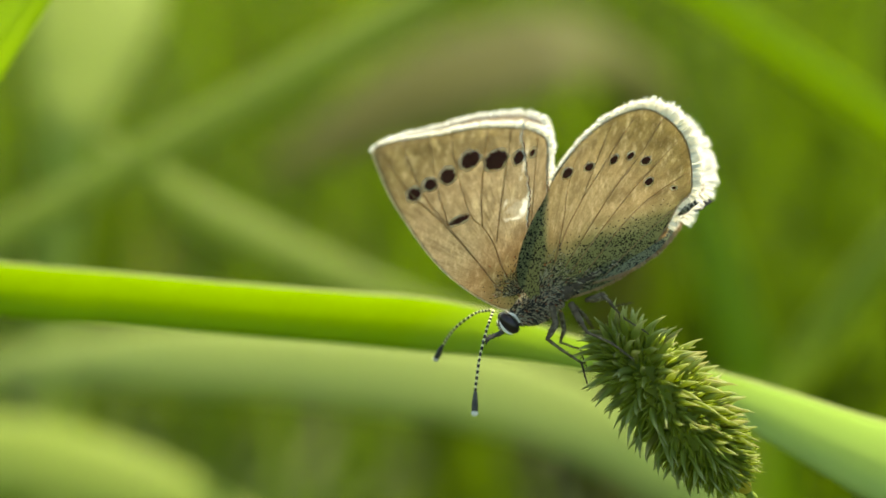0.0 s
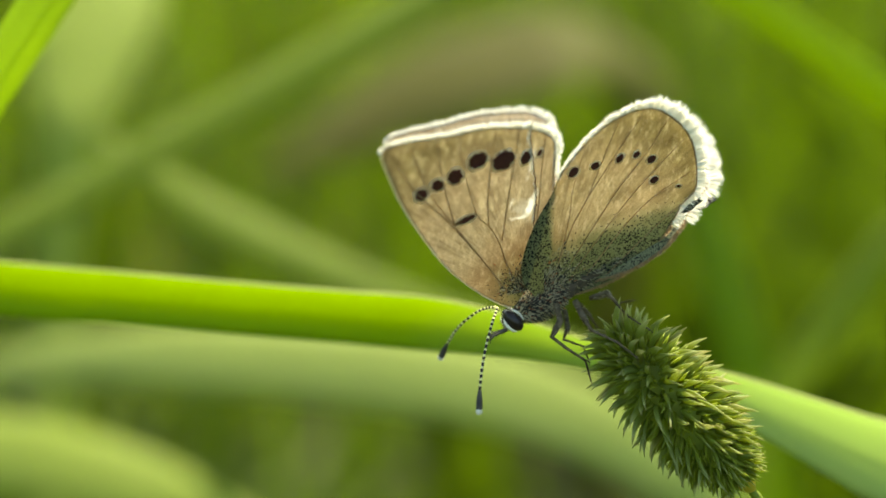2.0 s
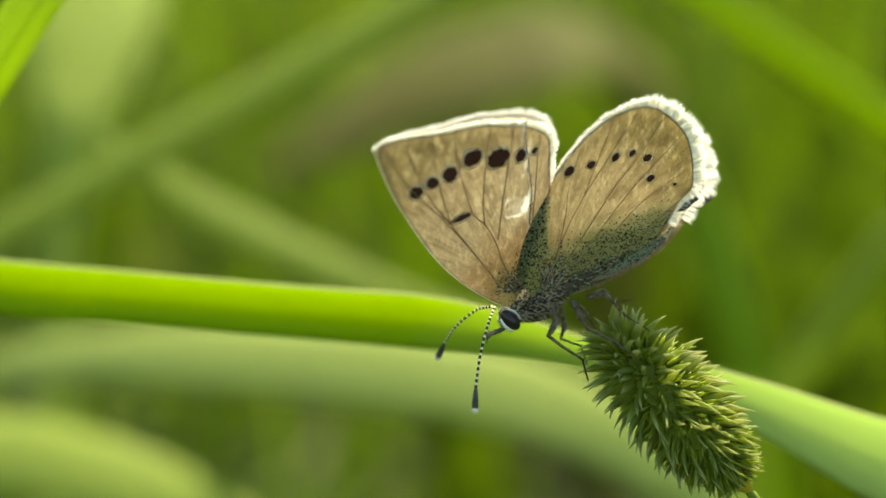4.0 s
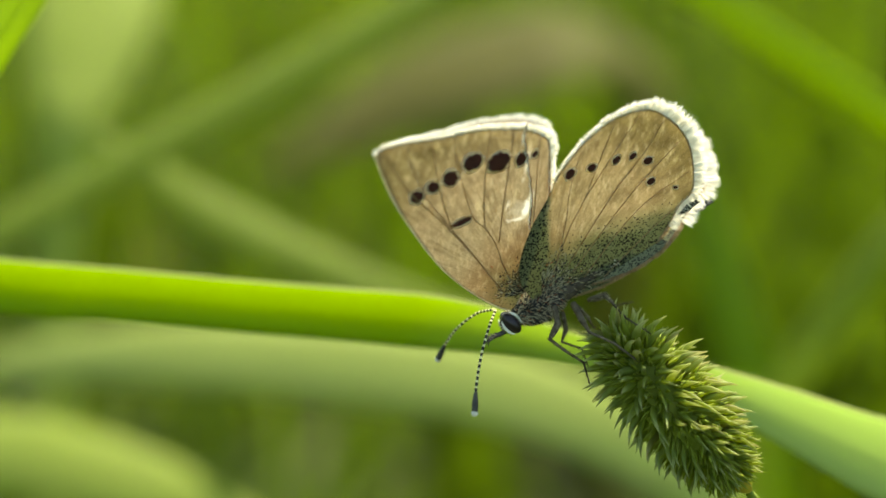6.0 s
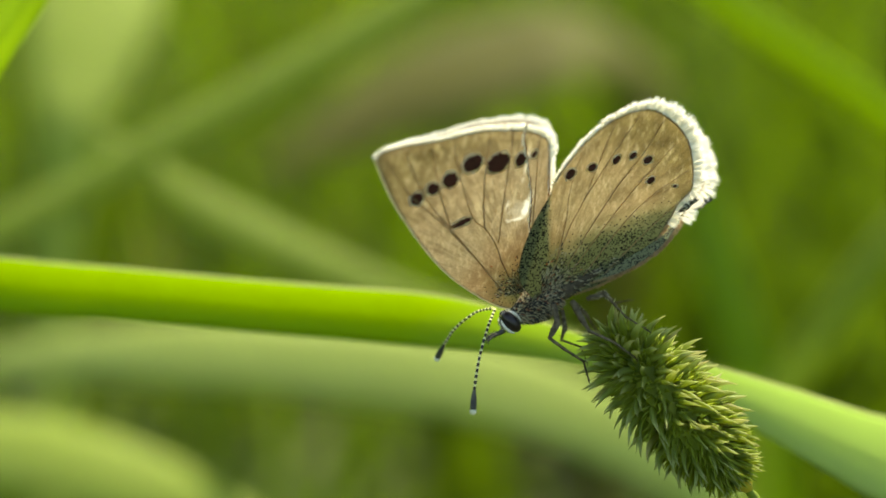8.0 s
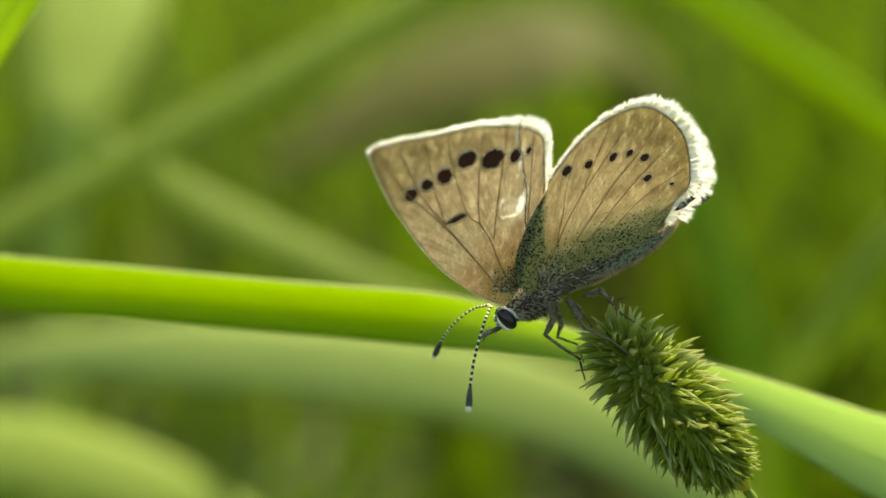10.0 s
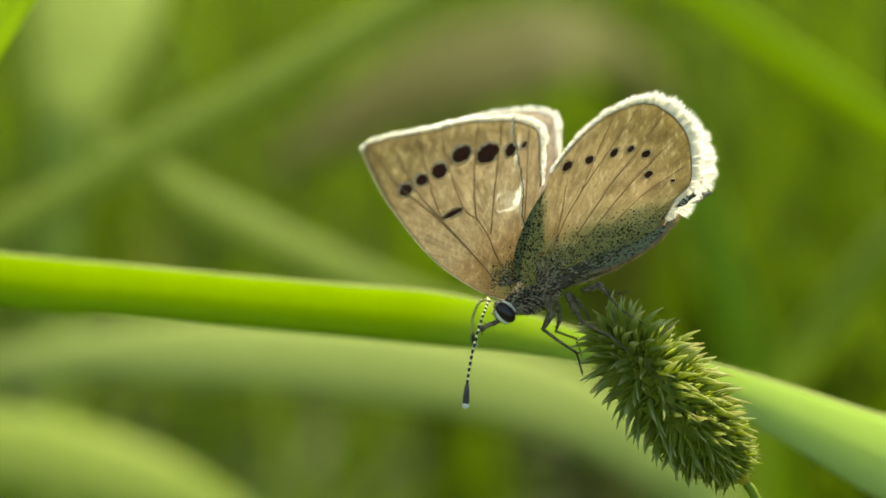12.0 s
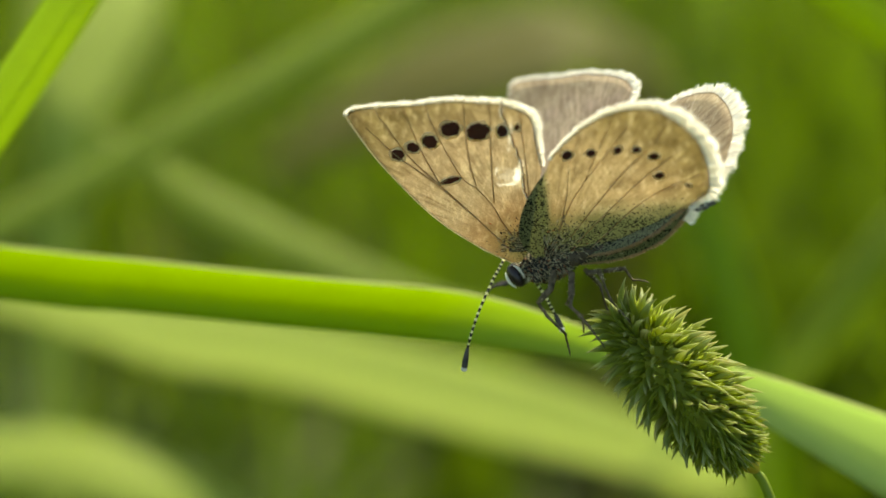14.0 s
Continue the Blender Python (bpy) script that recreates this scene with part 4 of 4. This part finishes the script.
leg([(0.62, -1.1, -0.33), (0.73, -1.77, -1.38), (0.12, -2.13, -2.37), (1.02, -2.48, -3.06), (2.28, -2.48, -3.87), (2.73, -2.19, -5.22)], 0.23)
leg([(1.46, 0.28, -0.81), (1.71, 0.3, -2), (1.42, 0.3, -2.78), (2.71, -0.08, -3.23), (3.04, -0.37, -4.28)], 0.17)
leg([(1.82, -1.25, -0.14), (2.17, -2.14, -1.06), (2.51, -3.03, -1.85), (3.96, -3.85, -2.51), (5.23, -4.25, -3.48)], 0.22)
leg([(2.26, 0.5, -0.26), (3.33, 1.03, -1.24), (3.9, 0.61, -2.26), (4.58, 0.18, -3.12)], 0.15)
leg([(2.85, -1.17, 0.04), (3.77, -1.88, 0.5), (4.34, -2.39, -0.24), (5.01, -2.71, -1.01), (6.41, -3.13, -1.89)], 0.17)
leg([(3.55, 0.35, -0.07), (4.7, 1.22, 0.14), (5.34, 1.31, -0.51), (6.36, 0.78, -0.25)], 0.15)


def antenna(pts, label):
    """A banded thread with a dark, white-tipped club; its origin is its root."""
    root = Vector(pts[0])
    line = [Vector(p) - root for p in smooth_line(pts, 14)]
    n = len(line)
    cut = int(n * 0.80)
    bm = bmesh.new()
    tube(bm, line[:cut + 1], [0.088 + 0.012 * math.sin(i * 2.2) for i in range(cut + 1)], 8)
    ob = part("antenna", bm, ANTENNA, butterfly, label)
    ob.location = root * MM
    bm = bmesh.new()
    cl = line[cut:]
    m = len(cl)
    tube(bm, cl, [0.09 + 0.12 * math.sin(min(1, (i + 0.6) / m * 1.15) * math.pi * 0.62) * (1 if i < m - 1 else 0.45) for i in range(m)], 9)
    part("club", bm, FUR_DARK, ob, "dark club of the feeler")
    bm = bmesh.new()
    ellipsoid(bm, cl[-1] - (cl[-1] - cl[-2]) * 0.4, (0.22, 0.20, 0.22), None, 10, 8)
    part("club_tip", bm, WHITE_SCALE, ob, "white tip of the club")
    return ob


near_antenna = antenna([(-3.08, -0.13, -0.62), (-3.69, -1.01, -1.73), (-4.44, -2.4, -3.41), (-4.93, -3.42, -5.17), (-5.16, -4.07, -6.88)], "black and white banded antenna")
far_antenna = antenna([(-3.06, 0.67, -0.65), (-4.08, 1.39, -0.96), (-5.28, 2.41, -2.02), (-6.01, 3.16, -3.14), (-6.55, 3.89, -4.36)], "black and white banded antenna")


# ---- what moves ----
def motions():
    # butterfly: seconds, mm to the right and up, turn in degrees
    walk(butterfly, [(t, VIEW @ Matrix.Translation((ROOT + Vector((x, 0, z))) * MM) @ pose(0, 0, 0, rx, ry, rz)) for t, x, z, rx, ry, rz in [
        (0, -0.37, -0.07, 2.09, -0.06, 7.76), (0.5, -0.13, -0.01, 2.58, 0.02, 8.08), (1, -0.15, -0.01, 2.4, -0.01, 8.02), (1.5, -0.18, 0.05, 2.47, 0.11, 8.11), (2, -0.11, 0.04, 3.26, 0.04, 8.65),
        (2.5, -0.2, -0.07, 3.41, -0.13, 8.82), (3, -0.32, 0.03, 3.08, -0.03, 8.46), (5.5, -0.3, -0.13, 2.69, -0.24, 8.69), (6, -0.25, -0.26, 2.75, -0.26, 8.65), (6.5, -0.28, -0.24, 2.73, -0.37, 8.42),
        (7, -0.39, -0.28, 2.84, -0.6, 8.62), (7.5, -0.03, -0.36, 3.83, -0.38, 9.24), (8, -0.29, -0.23, 3.48, -0.59, 9.22), (10.5, -0.55, -0.1, 3.31, -0.3, 8.66), (11, -0.51, -0.1, 3.64, -0.31, 8.73),
        (11.5, -0.61, -0, 4.02, -0.26, 8.75), (12, -0.62, 0.23, 3.83, 0.16, 7.41), (12.2, -0.7, 0.52, 4.98, 1.94, 5.24), (12.5, -0.38, 0.93, 2.58, 3.28, 0.32), (12.6, -0.35, 1.22, 0.3, 3.4, 1.47),
        (12.8, -0.37, 0.89, 0.74, 4.22, -0.83), (12.9, -0.15, 1.15, 0.97, 4.64, -1.98), (13, -0.61, 1.24, 1.19, 5.05, -3.14), (13.1, -0.08, 1.24, 1.41, 5.46, -4.29), (13.4, 0.11, 1.42, 9.31, 10.01, -12.71), (13.5, 0.33, 1.91, 10.67, 11.46, -14.9), (14, 0.33, 2.09, 13.09, 11.78, -16.87),
    ]])

    # wings: seconds, opening, swing and twist in degrees, slide along and above the body in mm
    def flap(ob, rows):
        h = ob.location.copy()
        walk(ob, [(t, Matrix.Translation(h + (AXIS * sa + RISE * sn) * MM) @ Matrix.Rotation(radians(o), 4, AXIS) @ Matrix.Rotation(radians(w), 4, RISE)
                   @ Matrix.Rotation(radians(s), 4, "Y")) for t, o, s, w, sa, sn in rows])

    flap(near_fore, [
        (0, 26.97, 0.35, 0, 0, 0), (0.5, 27.39, 0.36, 0, 0, 0), (1, 27.14, 0.38, 0, 0, 0), (1.5, 27.33, 0.28, 0, 0, 0), (2, 28.19, 0.16, 0, 0, 0),
        (2.5, 28.26, 0.22, 0, 0, 0), (3, 27.52, 0.22, 0, 0, 0), (5.5, 27.21, -0.06, 0, 0, 0), (6, 27.34, -0.1, 0, 0, 0), (6.5, 27.09, -0.13, 0, 0, 0),
        (7, 27.44, -0.21, 0, 0, 0), (7.5, 28.4, -0.35, 0, 0, 0), (8, 27.84, -0.4, 0, 0, 0), (10.5, 27.43, -0.92, 0, 0, 0), (11, 27.7, -1.25, 0, 0, 0),
        (11.5, 27.79, -1.47, 0, 0, 0), (12, 27.05, -1.64, 0, 0, 0), (12.2, 27.04, -1.63, 0, 0, 0), (12.5, 24.06, -1.64, 0, 0, 0), (12.6, 23.89, -2.94, 0, 0, 0),
        (13.1, 22.07, -3.59, 0, 0, 0), (13.4, 26.1, -3.73, 0, 0, 0), (13.5, 27.06, -3.71, 0, 0, 0), (14, 28.09, -3.71, 0, 0, 0),])
    flap(near_hind, [
        (0, 25.61, -0.63, 0, 0, 0), (0.5, 25.92, -0.8, 0, 0, 0), (1, 25.86, -0.91, 0, 0, 0), (1.5, 25.76, -0.87, 0, 0, 0), (2, 26.23, -0.84, 0, 0, 0),
        (2.5, 26.41, -1.02, 0, 0, 0), (3, 26.51, -1.09, 0, 0, 0), (5.5, 26.32, -0.93, 0, 0, 0), (6, 26.19, -0.94, 0, 0, 0), (6.5, 26.29, -1.09, 0, 0, 0),
        (7, 26.21, -1.14, 0, 0, 0), (7.5, 26.82, -0.92, 0, 0, 0), (8, 27.02, -0.94, 0, 0, 0), (10.5, 26.99, -0.36, 0, 0, 0), (11, 27.24, -0.07, 0, 0, 0),
        (11.5, 27.7, -0.04, 0, 0, 0), (12, 27.6, 0.03, 0, 0, 0), (12.2, 28.54, -0.14, 0, 0, 0), (12.5, 26, -0.65, 0, 0, 0), (12.6, 23.86, -0.13, 0, 0, 0),
        (13.1, 24.96, -1.39, 0, 0, 0), (13.4, 28.06, -1.16, 0, 0, 0), (13.5, 28.11, -1, 0, 0, 0), (14, 29.01, -0.03, 0, 0, 0),])
    flap(far_fore, [
        (0, -31.19, 1.44, -9.99, 1.92, 0.38), (0.5, -31.19, 1.44, -9.99, 1.92, 0.38), (1, -31.56, 1.47, -9.97, 1.91, 0.38), (1.5, -31.92, 1.51, -9.94, 1.91, 0.37), (2, -32.29, 1.55, -9.92, 1.9, 0.37),
        (2.5, -32.65, 1.59, -9.9, 1.89, 0.36), (3, -33.02, 1.62, -9.87, 1.88, 0.36), (5.5, -34.84, 1.81, -9.76, 1.84, 0.33), (6, -35.21, 1.85, -9.73, 1.83, 0.33), (6.5, -35.57, 1.88, -9.71, 1.83, 0.32),
        (7, -36.19, 1.9, -9.72, 1.83, 0.32), (7.5, -36.81, 1.91, -9.73, 1.84, 0.31), (8, -37.43, 1.93, -9.74, 1.85, 0.31), (10.5, -40.54, 2, -9.79, 1.88, 0.29), (11, -41.16, 2.01, -9.8, 1.89, 0.28),
        (11.5, -41.78, 2.03, -9.81, 1.89, 0.28), (12, -40.37, 4.04, -10.03, 2.17, 0.3), (12.2, -39.8, 4.85, -10.12, 2.28, 0.31), (12.5, -34.14, 1.71, -10.95, 2.26, 0.5), (12.6, -34.44, 1.74, -11.01, 2.31, 0.51),
        (13.1, -35.99, 1.89, -11.31, 2.55, 0.58), (13.4, -38.29, 1.49, -11.09, 2.47, 0.54), (13.5, -39.37, 1.57, -10.85, 2.5, 0.51), (14, -44.75, 1.98, -9.66, 2.62, 0.35),])
    flap(far_hind, [
        (0, -38.09, 7.74, -5.57, 1.19, 0.33), (0.5, -38.09, 7.74, -5.57, 1.19, 0.33), (1, -38.25, 7.73, -5.57, 1.19, 0.32), (1.5, -38.41, 7.73, -5.56, 1.18, 0.31), (2, -38.56, 7.72, -5.55, 1.18, 0.3),
        (2.5, -38.72, 7.71, -5.55, 1.18, 0.29), (3, -38.88, 7.71, -5.54, 1.18, 0.29), (5.5, -39.66, 7.68, -5.51, 1.16, 0.24), (6, -39.82, 7.67, -5.5, 1.16, 0.23), (6.5, -39.98, 7.66, -5.5, 1.16, 0.23),
        (7, -40.39, 7.73, -5.5, 1.15, 0.22), (7.5, -40.8, 7.8, -5.5, 1.15, 0.21), (8, -41.21, 7.86, -5.5, 1.15, 0.21), (10.5, -43.27, 8.2, -5.51, 1.15, 0.18), (11, -43.68, 8.26, -5.52, 1.15, 0.18),
        (11.5, -44.09, 8.33, -5.52, 1.15, 0.17), (12, -44.09, 8.33, -5.52, 1.15, 0.17), (12.2, -25, 7.87, -9.14, 0.77, 0.45), (12.5, -25, 7.05, -9.25, 0.7, 0.42), (12.6, -26.5, 7.14, -9.61, 0.73, 0.42),
        (13.1, -33, 7.59, -11.38, 0.91, 0.41), (13.4, -42.6, 7.8, -15.04, 0.99, 0.09), (13.5, -43.8, 7.55, -14.49, 0.96, 0.08), (14, -49.76, 6.3, -11.73, 0.8, 0.05),])

    # antennae: seconds and turn in degrees about their roots
    def feel(ob, rows):
        h = ob.location.copy()
        walk(ob, [(t, Matrix.Translation(h) @ pose(0, 0, 0, rx, ry, rz)) for t, rx, ry, rz in rows])

    feel(near_antenna, [
        (0, -1.19, -1.3, 1.26), (0.5, 0.96, -1.68, 0.84), (1, -0.53, -1.44, 1.15), (1.5, -0.88, -1.22, 1.11), (2, -0.84, -1.29, 1.15), (2.5, -1.63, -0.69, 1.01),
        (3, -1.4, -1.08, 1.19), (5.5, -0.89, -0.06, 0.35), (6, -1.03, -0.02, 0.37), (6.5, -1.27, 0.15, 0.34), (7, -1.77, 0.9, 0.02), (7.5, -1.87, 0.77, 0.14),
        (8, -1.87, 1.1, -0.08), (10.5, -1.62, 0.61, 0.16), (11, -1.92, 1.27, -0.18), (11.5, 0.44, 0.27, -0.35), (12, 2.04, -0.7, -0.29), (12.2, 3.62, -2.27, 0.12),
        (12.5, 4, -1.19, -0.58), (12.6, 12.46, -1.54, -2.75), (13.1, 14.97, -2.62, -3.03), (13.4, 15.15, -3.74, 6.6), (13.5, 13.8, -4.62, 10.08), (14, 11.14, -5.19, 12.07),])
    feel(far_antenna, [
        (0, 3.42, -0.63, -3.99), (0.5, 1.79, -2.64, -4.35), (1, 3.02, -1.33, -4.27), (1.5, 2.81, -1.73, -4.45), (2, 1.77, -2.42, -4.12), (2.5, 2.01, -2.01, -3.98),
        (3, 1.82, -2.48, -4.23), (5.5, 2.13, -1.66, -3.75), (6, 2.62, -1.44, -4.02), (6.5, 2.17, -1.25, -3.41), (7, 2.54, -0.96, -3.49), (7.5, 1.92, -1.75, -3.65),
        (8, 2.07, -1.69, -3.73), (10.5, 1.83, -2.39, -4.16), (11, 2.74, -2.75, -5.35), (11.5, 3.38, -10.75, -13.54), (12, 14.37, -15.99, -30.97), (12.2, 22.73, -16.58, -42.57),
        (12.5, 21.05, -16.98, -41.35), (12.6, 21.01, -17.9, -42.95), (13.1, 27.53, -14.2, -44.5), (13.4, 21.46, -29.71, -65.2), (13.5, 18.89, -36.85, -73.68), (14, 18.69, -34.16, -113.45),])

    # the seed head sways on its culm: seconds, mm right and up, lean in degrees
    walk(spike, [(t, VIEW @ Matrix.Translation((SPIKE_BASE + Vector((x, 0, z))) * MM) @ pose(0, 0, 0, 0, lean, 0)) for t, x, z, lean in [
        (0, -0.12, -0.06, 0.3), (0.5, 0.11, -0.07, 0.57), (1, 0.11, -0.03, 0), (1.5, 0.11, -0.05, 0.25), (2, 0.17, -0.07, 0.25), (2.5, 0.11, -0.09, 0),
        (3, 0, -0.1, 0), (5.5, -0.06, -0.24, 0.23), (6, -0.06, -0.26, 0.3), (6.5, -0.06, -0.28, -0.02), (7, -0.17, -0.24, 0), (7.5, 0.11, -0.37, 0.32),
        (8, -0.05, -0.27, -0.32), (10.5, -0.23, -0.25, -0.05), (11, -0.22, -0.15, -0.32), (11.5, -0.17, -0.17, -0.09), (12, -0.23, 0.1, 0.19), (12.5, 0, 0.53, 0.13),
        (13, -0.06, 0.74, 0.38), (13.5, 0.51, 0.61, 0.12), (14, 0.45, 0.76, 0.47),]])

    # leaves sway in the wind
    def sway(ob, rows, about=(0, 0, 0)):
        c = Matrix.Translation(Vector(about) * MM)
        walk(ob, [(t, VIEW @ Matrix.Translation(Vector((x, 0, z)) * MM) @ c @ pose(0, 0, 0, 0, lean, 0) @ c.inverted()) for t, x, z, lean in rows])

    # added turn of the low leaves towards the sun, in place of a passing shadow
    def turn(ob, about, share):
        c = Matrix.Translation(Vector(about) * MM)
        walk(ob, [(t, VIEW @ c @ pose(0, 0, 0, rx * share, 0, 0) @ c.inverted()) for t, rx in [
            (0.0, 0), (5.5, 0), (8.2, 0), (10.3, 3), (10.8, 6), (11.2, 36), (11.5, 42), (11.8, 34), (12.05, -7), (12.9, -7), (13.1, 12), (13.4, 42), (14.0, 45)]])

    turn(arching_leaf, (-28.65, 180, -18.75), 1.0)
    turn(low_leaf, (-58.54, 174, -36.2), -0.3)
    sway(long_leaf, [(0, 0, 0, 0), (3, 0, 0, 0), (6.5, 0.1, 0, 0.08), (8, 0.1, 0, 0.1), (11.5, 0.5, 0, 0.3), (12.5, 0.7, 0, 0.42), (13.2, 1.1, -0.04, 0.62), (14, 1.5, 0.06, 0.85)])
    sway(left_leaf, [(0, -2.93, 0, 0), (0.5, -2.52, 0, 0), (1, -2.09, 0, 0), (1.5, -1.46, 0, 0), (2, -1.05, 0, 0), (2.5, -1.26, 0, 0), (3, -1.05, 0, 0), (5.5, -3.14, 0, 0), (6.5, -2.93, 0, 0), (7.5, -2.52, 0, 0), (8, -2.93, 0, 0), (10.5, -3.56, 0, 0), (11.5, -3.98, 0, 0), (12.5, -2.52, 0, 0), (13.3, 0.42, 0, 0), (14, 1.26, 0, 0)])
    sway(right_leaf, [(t, x * 0.97, z * 0.97, lean) for t, x, z, lean in [(0, 0, 0, 0), (0.5, 0.62, -0.03, 0), (1, 1.25, -0.06, 0), (1.5, 2.81, -0.09, 0), (2, 4.06, -0.12, 0), (2.5, 3.43, -0.14, 0), (3, 1.87, -0.17, 0), (5.5, -0.31, -0.32, 0), (6.5, 1.25, -0.38, 0), (7.5, 1.25, -0.43, 0), (8, 1.25, -0.46, 0), (10.5, -1.25, -0.61, 0), (11.5, -2.5, -0.67, 0), (12.5, 3.75, -0.72, 0), (13.3, 9.36, -0.77, 0), (14, 14.98, -0.81, 0)]])


motions()
